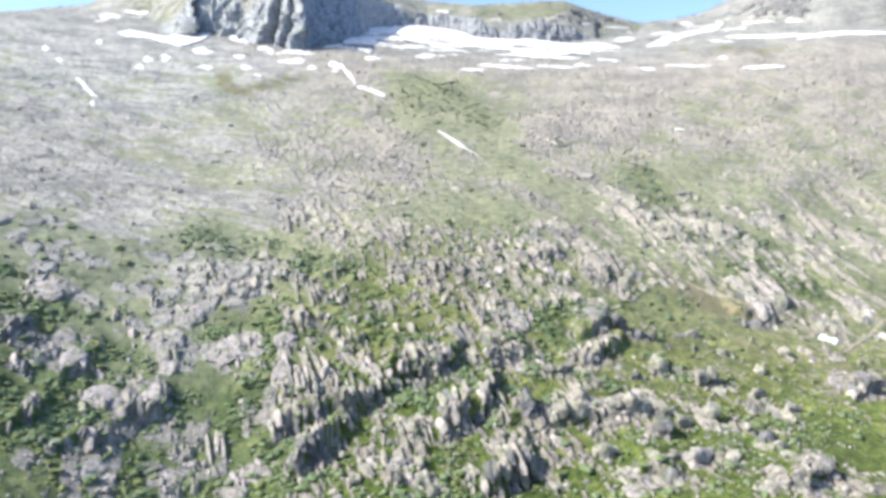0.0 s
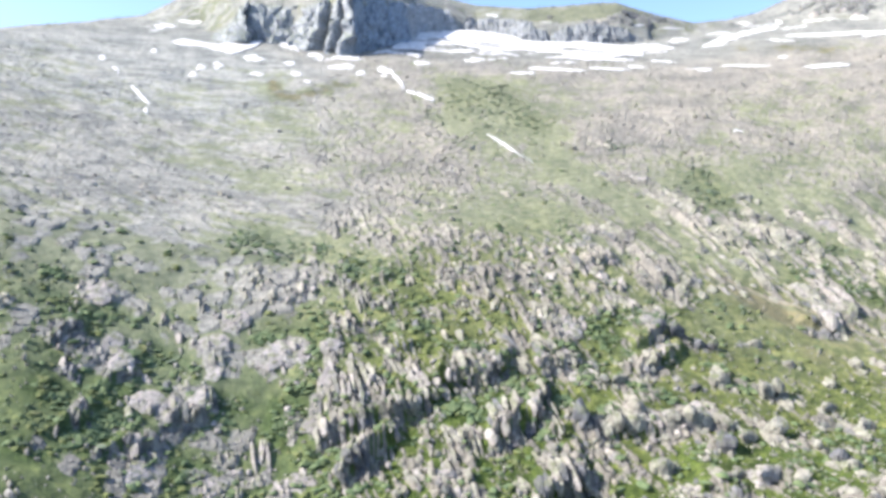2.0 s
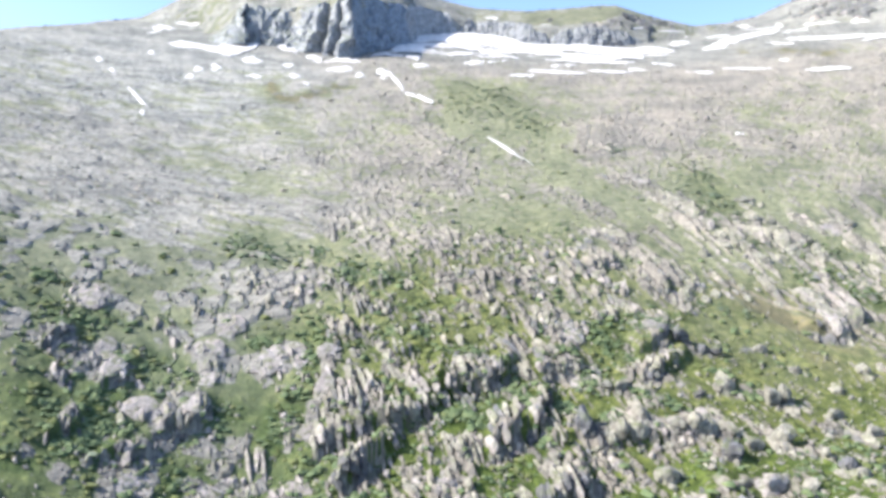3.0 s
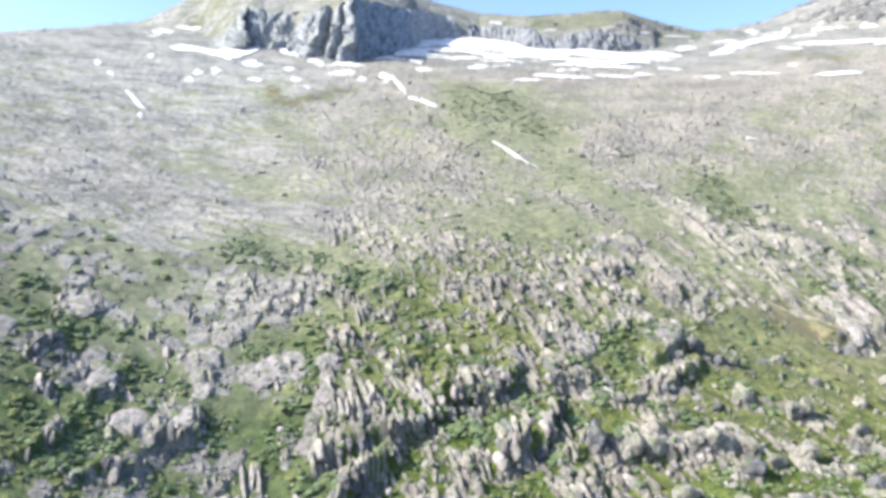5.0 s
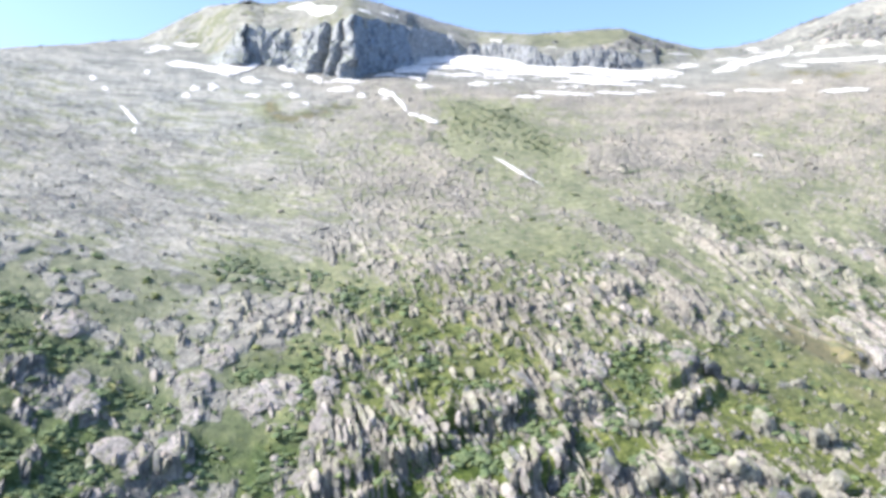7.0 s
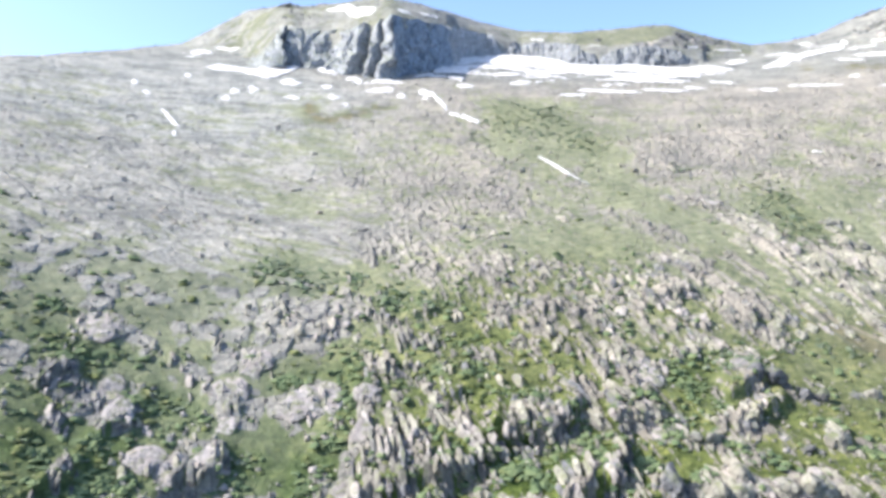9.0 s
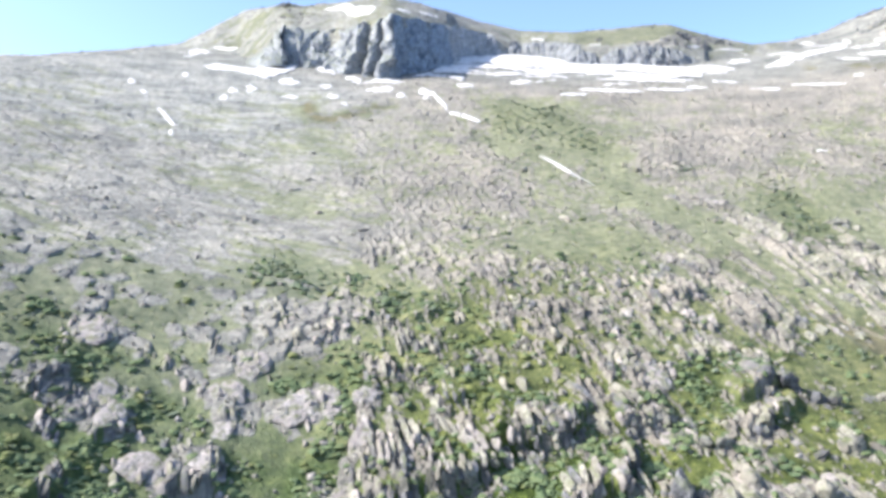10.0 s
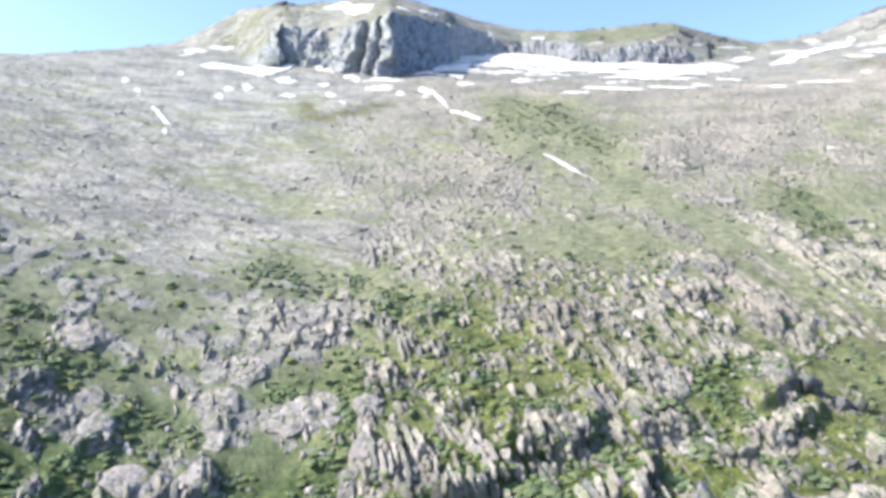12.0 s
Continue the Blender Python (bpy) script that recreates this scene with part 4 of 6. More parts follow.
MEADOW_B = [
    (157.0, 272.1, 6.7, 6.1, 8, 0), (166.1, 260.6, 7.6, 6.6, 14, 0), (144.9, 230.1, 7.7, 6.3, 11, 0), (71.6, 279.5, 11.9, 4.8, 17, 0), (167.9, 293.0, 6.5, 6.0, 6, 0), (188.9, 309.5, 8.1, 6.4, 8, 0),
    (146.9, 316.9, 7.3, 6.2, 14, 0), (157.2, 306.0, 6.1, 5.5, 11, 0), (106.0, 279.5, 6.4, 4.9, 17, 2), (104.2, 229.2, 6.4, 5.1, 6, 0),
]
# olive-brown boggy hollows
BOG = [
    (-157, 681, 7, 17, 1), (-150, 657, 7, 16, 1), (-139, 640, 9, 13, 1), (-127, 633, 10, 11, 1),
    (-116, 645, 11, 12, 1), (-107, 663, 11, 11, 1), (-95, 684, 13, 9, 1), (-80, 699, 11, 8, 1),
    (389, 810, 30, 24, 1), (415, 779, 15, 19, 1), (356, 847, 16, 19, 1),
    (149, 368, 9, 9, 0.6), (159, 357, 9, 9, 0.6), (169, 348, 9, 9, 0.6), (180, 339, 9, 9, 0.6), (192, 332, 9, 9, 0.6), (209, 302, 9, 9, 0.6), (175, 317, 9, 9, 0.6),
]


# ---- roughness of the ground ----
def speck(ix, iy, seed):
    h = (ix * 374761393 + iy * 668265263 + seed * 974634777) & 0xFFFFFFFF
    h = ((h ^ (h >> 13)) * 1274126177) & 0xFFFFFFFF
    return ((h ^ (h >> 16)) & 0xFFFF) / 65535.0


def ripple(x, y, seed=0):
    """Smooth noise from 0 to 1, one bump a metre."""
    fx, fy = np.floor(x), np.floor(y)
    ix, iy = fx.astype(np.int64), fy.astype(np.int64)
    u, v = x - fx, y - fy
    u, v = u * u * (3 - 2 * u), v * v * (3 - 2 * v)
    a, b = speck(ix, iy, seed), speck(ix + 1, iy, seed)
    c, d = speck(ix, iy + 1, seed), speck(ix + 1, iy + 1, seed)
    return (a * (1 - u) + b * u) * (1 - v) + (c * (1 - u) + d * u) * v


def fractal(x, y, size, seed=0, octaves=4, gain=0.5):
    total, weight, k = 0.0, 0.0, 1.0
    for o in range(octaves):
        total = total + k * ripple(x / size * 2**o + 17.3 * o, y / size * 2**o - 9.1 * o, seed + o)
        weight, k = weight + k, k * gain
    return total / weight


def scarp_at(x, y, line):
    """Distance behind a rock step, and how near a place lies to it (0 to 1)."""
    xs, ys = [q[0] for q in line], [q[1] for q in line]
    d = y - np.interp(x, xs, ys) + 3.0 * (ripple(x / 3.1, y / 40, 19) - 0.5)
    ends = smooth01((x - xs[0] + 2) / 4) * smooth01((xs[-1] + 2 - x) / 4)
    return d, ends * np.exp(-((d / 4.0) ** 2))


def steps(x, y):
    """Rock steps across the lower slope, turfed behind."""
    z = np.zeros_like(x)
    for line, high in SCARPS:
        xs = [q[0] for q in line]
        d, _ = scarp_at(x, y, line)
        ends = smooth01((x - xs[0] + 3) / 6) * smooth01((xs[-1] + 3 - x) / 6)
        z = z + ends * 1.25 * high * (smooth01((d + 0.5) / 1.0) * np.exp(-np.maximum(d, 0) / 13) - 0.3 * np.exp(-(((d + 3.5) / 3.5) ** 2)))
    return z


def turf_cover(x, y):
    """How far turf covers the rock, about 0 to 1."""
    a = x / np.maximum(y, 100)
    base = np.interp(y, [150, 330, 420, 560, 700, 1100], [0.68, 0.66, 0.5, 0.40, 0.30, 0.26])
    base = base + np.interp(y, [150, 400, 560], [0, 0, 1]) * np.interp(a, [-0.4, -0.1, 0.1, 0.3], [-0.03, 0.02, 0.03, -0.04])
    base = base + 0.12 * np.interp(a, [0.2, 0.3], [0, 1]) * np.interp(y, [260, 320, 430, 500], [0, 1, 1, 0])
    base = base - 0.13 * np.interp(a, [-0.24, -0.12], [1, 0]) * np.interp(y, [290, 315, 430, 480], [0, 1, 1, 0])
    base = base + 0.10 * np.interp(a, [0.1, 0.25], [0, 1]) * np.interp(y, [255, 275], [1, 0])
    base = base - 0.12 * np.interp(a, [-0.25, -0.1], [1, 0]) * np.interp(y, [420, 500], [0, 1])
    base = base + 0.15 * np.interp(a, [0.28, 0.36], [0, 1]) * np.interp(y, [320, 340, 520, 580], [0, 1, 1, 0])
    base = base + 0.06 * np.interp(a, [-0.2, -0.1], [1, 0]) * np.interp(y, [300, 315], [1, 0])
    base = base - 0.09 * np.interp(a, [-0.25, -0.15, 0.12, 0.2], [0, 1, 1, 0]) * np.interp(y, [300, 320, 370, 400], [0, 1, 1, 0])
    base = base - 0.08 * np.interp(a, [0.1, 0.2], [0, 1]) * np.interp(y, [500, 560, 760, 800], [0, 1, 1, 0])
    near_soft = np.interp(y, [300, 390], [0.1, 1.0])
    wx = x + 14 * (fractal(x, y, 30, 50) - 0.5) * 2
    wy = y + 14 * (fractal(x, y, 30, 60) - 0.5) * 2
    west = np.interp(a, [-0.28, -0.08], [1.0, 0.0]) * np.interp(y, [420, 520], [1.0, 0.0])
    base = base - 0.03 * west
    for rows, way in ((TURF, 0.26), (BARE, -0.24)):
        for cx, cy, rx, ry, s in rows:
            base = base + way * s * (near_soft * np.interp(a * (y < 520), [0.14, 0.28], [1.0, 0.3]) + 0.3 * west if way < 0 else 1 - 0.3 * west) * np.exp(-(((wx - cx) / rx) ** 2 + ((wy - cy) / ry) ** 2))
    foot, _, _, _ = crest(np.clip(a, -1.2, 1.2))
    base = base + 0.24 * smooth01((y - foot - 4) / 20) + np.interp(a, [-0.3, -0.15, -0.12, -0.1, -0.02, 0.05, 0.35, 0.45], [0.0, -0.05, 0, -0.25, -0.25, 0, 0, -0.3]) * smooth01((y - foot - 4) / 40)
    for line, high in SCARPS:
        _, near = scarp_at(x, y, line)
        base = base - 0.32 * near
    broad = fractal(x, y * 0.6, 42, 12, 3) - 0.5
    base = base + np.interp(y, [290, 370, 720, 800], [0.15, 0.75, 0.75, 0.2]) * broad
    base = base + 0.55 * np.interp(y, [420, 520, 760, 820], [0, 1, 1, 0]) * (fractal(x, y, 7, 17, 3) - 0.5)
    return np.clip(base + 0.3 * (fractal(x, y, 14, 7) - 0.5), -0.3, 1.15)


def press(field, x, y, cx, cy, rx, ry, amount, skew=0.0):
    """Raise or lower a field of the sheet over one oval, in place."""
    r0, r1 = np.searchsorted(distance, (cy - 2.2 * ry, cy + 2.2 * ry))
    if r1 > r0:
        part = (slice(r0, r1), slice(None))
        dx, dy = x[part] - cx, y[part] - cy
        field[part] += amount * np.exp(-((((dx + skew * dy) / rx) ** 2 + (dy / ry) ** 2) ** 1.5))


def show_rock(turf, x, y):
    """Strip the turf round each outcrop and stony place and thicken it in the pockets, in place."""
    wx = x + 7 * (fractal(x, y, 12, 50) - 0.5)
    wy = y + 7 * (fractal(x, y, 12, 60) - 0.5)
    for cx, cy, wide, high, lean, tone in OUTCROPS:
        if cy < 700:
            press(turf, wx, wy, cx, cy + 0.5 * high, 0.6 * wide + 0.6, 0.85 * high + 0.8, -0.30, 0.35)
    for cx, cy, rx, ry, s in STONY:
        press(turf, wx, wy, cx, cy, 1.15 * rx, 1.15 * ry, -0.36 * s)
    for cx, cy, rx, ry, s in POCKETS:
        press(turf, wx, wy, cx, cy, 1.2 * rx, 1.2 * ry, 0.42 * s)


def heath_cover(x, y):
    """Olive-brown boggy hollow below the crag and dried-out slopes by the gully."""
    h = np.zeros_like(x)
    for cx, cy, rx, ry, s in BOG:
        h = h + s * np.exp(-((((x - cx) / rx) ** 2 + ((y - cy) / ry) ** 2) ** 2))
    h = h + 0.6 * np.exp(-(((x - 172) / 26) ** 2 + ((y - 352) / 18) ** 2))
    return np.clip(h + 0.75 * smooth01((y - 760) / 80), 0, 1)


def split_blocks(x, y, across, along_, turn, seed):
    """Bedrock split into long tilted blocks: height of each block's top (about -1 to 1) and the crack between blocks (0 to 1)."""
    c, s = math.cos(radians(turn)), math.sin(radians(turn))
    sway = fractal(x, y, 6 * across, seed + 5, 2) - 0.5
    u = (c * x + s * y) / across + 2.2 * sway
    v = (-s * x + c * y) / along_ + 0.5 * (fractal(x, y, 3 * across, seed + 8, 2) - 0.5)
    iu, iv = np.floor(u).astype(np.int64), np.floor(v).astype(np.int64)
    best, second = np.full(x.shape, 9.0), np.full(x.shape, 9.0)
    top = np.zeros(x.shape)
    for p in (-1, 0, 1):
        for q in (-1, 0, 1):
            ju, jv = iu + p, iv + q
            du = u - ju - 0.15 - 0.7 * speck(ju, jv, seed)
            dv = v - jv - 0.15 - 0.7 * speck(ju, jv, seed + 1)
            d = du * du + dv * dv
            near = d < best
            second = np.where(near, best, np.minimum(second, d))
            lift = 1.5 * (speck(ju, jv, seed + 2) - 0.5)
            top = np.where(near, lift + 1.15 * du + 0.45 * (speck(ju, jv, seed + 3) - 0.6) * dv, top)
            best = np.where(near, d, best)
    return top, np.exp(-(np.sqrt(second) - np.sqrt(best)) / 0.09)


def bedrock(x, y):
    """The rock under the turf: ribs running up the slope, flat beds in the west, slabs across the gully in the east."""
    a = x / np.maximum(y, 150)
    west = smooth01((-0.12 - a) / 0.1 + 1.6 * (fractal(x, y, 50, 31, 2) - 0.5)) * smooth01((y - 330) / 40)
    east = smooth01((a - 0.24) / 0.08) * smooth01((y - 330) / 50) * (1 - smooth01((y - 440 + 60 * (fractal(x, y, 40, 33, 2) - 0.5)) / 60))
    mauve = smooth01((-0.1 - a) / 0.12) * (1 - smooth01((y - 330) / 40))
    big, gap = split_blocks(x, y, 4.6, 11.0, 24, 200)
    small, crack = split_blocks(x, y, 1.9, 4.8, 24, 240)
    z = 1.6 * big - 0.8 * gap + 1.6 * small - 0.7 * crack
    broad, gap = split_blocks(x, y, 10.0, 9.0, 12, 280)
    stony, crack = split_blocks(x, y, 2.6, 3.4, 30, 400)
    z = np.where(mauve > 0.5, 0.95 * broad - 0.8 * gap + 0.16 * stony - 0.15 * crack, z)
    slab, gap = split_blocks(x, y, 6.5, 24.0, 16, 320)
    z = np.where(east > 0.5, 3.6 * slab - 2.6 * gap + 0.7 * small - 0.5 * crack, z)
    beds, gap = split_blocks(x, y, 6.0, 34.0, 78, 360)
    leaf, crack_ = split_blocks(x, y, 2.4, 10.0, 80, 380)
    z = np.where(west > 0.5, 1.3 * beds - 0.5 * gap + 0.7 * leaf - 0.4 * crack_, z)
    upper = smooth01((y - 375) / 60 + 1.2 * (fractal(x, y, 40, 37, 2) - 0.5)) * (1 - east) * (1 - west)
    return z * (1 - upper) + upper * (1.1 * stony - 0.4 * crack)


def relief(x, y, turf):
    """Height over the lie of the land, and how far the turf covers it: rock stands out where it rises through the turf."""
    big = 5.0 * (fractal(x, y, 55, 3, 3) - 0.5)
    fine = fractal(x, y, 3.2, 31, 3) - 0.5
    far = np.interp(y, [150, 172, 380, 620, 760, 1000], [0.0, 1.0, 0.9, 0.75, 0.45, 0.4])
    level = np.interp(y, [330, 420, 650, 760], [3.3, 2.5, 2.0, 3.6]) - 1.4 * np.interp(x / np.maximum(y, 150), [-0.3, -0.1], [1, 0]) * np.interp(y, [250, 420], [1, 0])
    rock = far * bedrock(x, y) + np.clip((np.interp(y, [280, 400, 520], [0.44, 0.49, 0.5]) - turf) * level, -3.6, 1.1) + 0.5 * fine
    soil = 0.9 * fine * np.interp(y, [200, 400], [1.0, 0.6]) + 1.0 * (fractal(x, y, 9, 57, 2) - 0.5)
    cover = smooth01(0.5 - (rock - soil) / np.interp(y, [330, 450], [0.8, 2.2]))
    return big + steps(x, y) + np.maximum(rock, soil), cover


def mesh_object(name, verts, faces, mats, smooth=True):
    me = bpy.data.meshes.new(name)
    me.from_pydata(verts, [], faces)
    for m in mats if isinstance(mats, (list, tuple)) else [mats]:
        me.materials.append(m)
    if smooth:
        me.shade_smooth()
    me.update()
    return new(name, me)


def grid_faces(rows, cols):
    i = np.arange(rows - 1)[:, None] * cols + np.arange(cols - 1)[None]
    return np.stack([i, i + 1, i + cols + 1, i + cols], -1).reshape(-1, 4)


def big_grid(name, pts, rows, cols, mat):
    """A large sheet of quads, made quickly."""
    faces = grid_faces(rows, cols).astype(np.int32)
    me = bpy.data.meshes.new(name)
    me.vertices.add(len(pts))
    me.vertices.foreach_set("co", np.ascontiguousarray(pts, np.float32).ravel())
    me.loops.add(faces.size)
    me.loops.foreach_set("vertex_index", faces.ravel())
    me.polygons.add(len(faces))
    me.polygons.foreach_set("loop_start", np.arange(0, faces.size, 4, dtype=np.int32))
    me.materials.append(mat)
    me.update(calc_edges=True)
    me.shade_smooth()
    return new(name, me)


# ---- ground: one sheet from the valley behind to beyond the crest ----
bearing = np.concatenate([[-6, -3, -1.8, -1.2, -0.95, -0.82], np.linspace(-0.72, 0.8, 870), [0.9, 1.05, 1.4, 2.2, 3.5, 6]])
near = [-3000, -1800, -1000, -500, -250, -100, 0, 60, 110, 140, 160]
distance = np.concatenate([near, np.geomspace(172, 430, 480, endpoint=False), np.geomspace(430, 1190, 320), [1230, 1300, 1450, 1800, 2500, 3600]])
gx = bearing[None, :] * np.maximum(distance, 150)[:, None]
gy = np.repeat(distance[:, None], len(bearing), 1)
turf_at = turf_cover(gx, gy)
show_rock(turf_at, gx, gy)
lift_at, turf_at = relief(gx, gy, turf_at)
gz = land(gx, gy) + lift_at
ground = big_grid("ground", np.stack([gx, gy, gz], -1).reshape(-1, 3), len(distance), len(bearing), GROUND)
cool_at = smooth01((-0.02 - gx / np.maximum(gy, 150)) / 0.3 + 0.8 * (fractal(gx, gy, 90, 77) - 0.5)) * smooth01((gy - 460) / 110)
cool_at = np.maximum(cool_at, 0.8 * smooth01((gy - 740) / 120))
# pale haze over the nearer west slope, put into the ground colours
west_haze = smooth01((0.02 - gx / np.maximum(gy, 150)) / 0.35 + 0.5 * (fractal(gx, gy, 60, 78) - 0.5)) * np.interp(gy, [230, 390], [0.45, 0.7])
cool_at = np.maximum(cool_at, west_haze)
# taller, greener growth on the lowest slope
lush_at = smooth01((315 - gy) / 85 + 0.9 * (fractal(gx, gy, 25, 88) - 0.5)) * np.interp(gx / np.maximum(gy, 150), [-0.3, 0.0, 0.2, 0.35], [0.6, 1.0, 1.0, 0.8])
# haze put into the ground colours, growing with distance and sooner westward
haze_at = smooth01((gy - 265 + 70 * np.interp(gx / np.maximum(gy, 150), [-0.3, -0.1], [1, 0])) / 175 + 0.5 * (fractal(gx, gy, 30, 99) - 0.5))
for cx, cy, rx, ry in THICKETS:
    press(lush_at, gx, gy, cx, cy, 0.7 * rx + 2, (ry + 2) * (1 if cy < 450 else 2.8), 0.6 if cy < 450 else 0.3)
lush_at = np.clip(lush_at, 0, 1)
for key, values in (("haze", haze_at), ("turf", turf_at), ("heath", heath_cover(gx, gy)), ("cool", cool_at), ("lush", lush_at)):
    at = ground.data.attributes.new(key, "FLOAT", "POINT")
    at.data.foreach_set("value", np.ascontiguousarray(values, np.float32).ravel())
tagged(ground, "steep alpine slope of grass, scree and pale broken rock", "mountainside", kind="structure")


def at_place(values, x, y):
    """A value of the finished sheet at a place."""
    x, y = np.atleast_1d(np.asarray(x, float)), np.atleast_1d(np.asarray(y, float))
    u = np.interp(x / y, bearing, np.arange(len(bearing)))
    v = np.interp(np.log(y), np.log(distance[11:]), np.arange(11, len(distance)))
    i, j = np.minimum(u.astype(int), len(bearing) - 2), np.minimum(v.astype(int), len(distance) - 2)
    p, q = u - i, v - j
    return (values[j, i] * (1 - p) + values[j, i + 1] * p) * (1 - q) + (values[j + 1, i] * (1 - p) + values[j + 1, i + 1] * p) * q


def ground_z(x, y):
    return at_place(gz, x, y)


# ---- crags: rock faces standing on the slope below the summit ----
# bearing of the flank's start and of its edge, and how far it stands out
BUTTRESSES = ((-0.31, -0.266, 13), (-0.245, -0.218, 5), (-0.205, -0.188, 4), (-0.185, -0.166, 13), (-0.152, -0.141, 7), (-0.138, -0.1265, 11), (-0.09, -0.078, 4), (-0.065, -0.052, 4), (-0.03, -0.008, 4))
# clefts: bearing, half-width, depth
CLEFTS = ((-0.2601, 0.0045, 6), (-0.229, 0.004, 5), (-0.205, 0.006, 6), (-0.1585, 0.0075, 12), (-0.1375, 0.0035, 8), (-0.104, 0.004, 5), (-0.072, 0.004, 5))


def crag(name, a0, a1, label, stone, lip=0.0, rough=1.0, seed=5, joined=(False, False), ragged=0.0):
    """A rock face along the foot of the step between two bearings, with buttresses, clefts and ledges."""
    nu, nv = int((a1 - a0) * 1500), 60
    a = np.linspace(a0, a1, nu)
    foot, brow, _, _ = crest(a)
    x0, y0 = a * foot, foot
    low = land(x0, y0 - 8) - 5
    wide = along(WIDE, a)
    high = np.maximum(STATION_Z + (foot + wide) * brow + lip, low + 5.5)
    run = np.concatenate([[0], np.cumsum(np.hypot(np.diff(x0), np.diff(y0)))])
    high = np.maximum(high - ragged * np.clip(3.0 * (fractal(run, run * 0, 34, seed + 50, 2) - 0.42), 0, 1), low + 5.5)
    tx, ty = np.gradient(x0), np.gradient(y0)
    k = np.hypot(tx, ty)
    nx, ny = ty / k, -tx / k
    kern = np.ones(25) / 25
    nx, ny = (np.convolve(np.pad(c, 12, mode="edge"), kern, "valid") for c in (nx, ny))
    v = np.linspace(0, 1, nv)
    U, V = np.meshgrid(run, v)
    H = low + (high - low) * V
    size = np.clip((high - low) / 55, 0.25, 1.0)
    butt = 1 - np.abs(2 * fractal(U + 0.15 * H, H * 0.3, 30, seed, 2) - 1)
    rib = 1 - np.abs(2 * fractal(U + 0.3 * H, H * 0.4, 13, seed + 3, 3) - 1)
    crack = fractal(U + 0.2 * H, H * 0.45, 4.0, seed + 9, 3) - 0.5
    ledges = fractal(U * 0.35, H, 9, seed + 14, 2)
    rough = rough * np.interp(a, [-0.125, -0.1, -0.01, 0.02], [1.0, 0.6, 0.7, 1.0])
    out = rough * size * (10 * (butt - 0.6) + 8 * (rib - 0.6) + 3.5 * crack + 4.0 * (0.6 - np.abs(2 * fractal(U + 0.25 * H, H * 0.5, 4.5, seed + 70, 2) - 1))) + (1 - V) * 8 * size - V**3 * 3 + 2.5 * (ledges - 0.5)
    out = np.where(V > 0.985, out - 9, out) - V * (wide - 5) - np.interp(a, [-0.2, -0.13], [-1.5, 0.0])
    out = out + np.interp(a, [-0.326, -0.305, -0.275, -0.262], [1.0, 3.5, 4.0, 0.0])
    # buttresses: a long flank rising eastwards that ends in a sharp edge
    bend = a + 0.011 * (fractal(H, U * 0.15, 11, seed + 30, 4) - 0.5) * 2 - 0.006 * (V - 0.5)
    for start, edge, amount in BUTTRESSES:
        t = (bend - start) / (edge - start)
        out = out + amount * size * np.where(t < 1, np.clip(t, 0, 1), 1 - smooth01((t - 1) * (edge - start) / 0.007)) * (1 - 0.45 * V)
    for where, half, deep in CLEFTS:
        out = out - deep * size * np.exp(-(((bend - where) / (half * (1.25 - 0.8 * V))) ** 2))
    fade = smooth01(np.minimum((a - a0) / (0.002 if joined[0] else 0.02), (a1 - a) / (0.002 if joined[1] else 0.02)))
    X, Y = x0 + nx * out * fade, y0 + ny * out * fade
    Z = low + (H - low) * (0.35 + 0.65 * fade) + (V > 0.6) * 9.0 * np.maximum(size, 0.45) * (fractal(U, H * 0, 13, seed + 21, 3) - 0.5)
    ob = big_grid(name, np.stack([X, Y, Z], -1).reshape(-1, 3), nv, nu, stone)
    return tagged(ob, label, "cliff")


crag("rock_cliff", -0.326, -0.1195, "pale grey sunlit rock buttresses with grassy gaps below the summit", SUNLIT_FACE, lip=-0.5, joined=(False, True))
crag("rock_cliff", -0.1245, -0.046, "blue-grey shaded rock cliff beside the snowfield", SHADED_CRAG, lip=1.0, joined=(True, True))
crag("rock_cliff", -0.05, 0.03, "grey broken rock wall above the snowfield", HAZED_WALL, lip=-1.0, rough=1.3, joined=(True, False))
crag("rock_band", 0.022, 0.292, "low grey broken rock band above the snowfield", BAND, lip=0.5, rough=1.5, seed=40, ragged=9.0)


# ---- snow ----
def inside(px, py, poly):
    hit = np.zeros(px.shape, bool)
    for (x0, y0), (x1, y1) in zip(poly, poly[1:] + poly[:1]):
        if y0 != y1:
            hit ^= ((y0 > py) != (y1 > py)) & (px < (x1 - x0) * (py - y0) / (y1 - y0) + x0)
    return hit


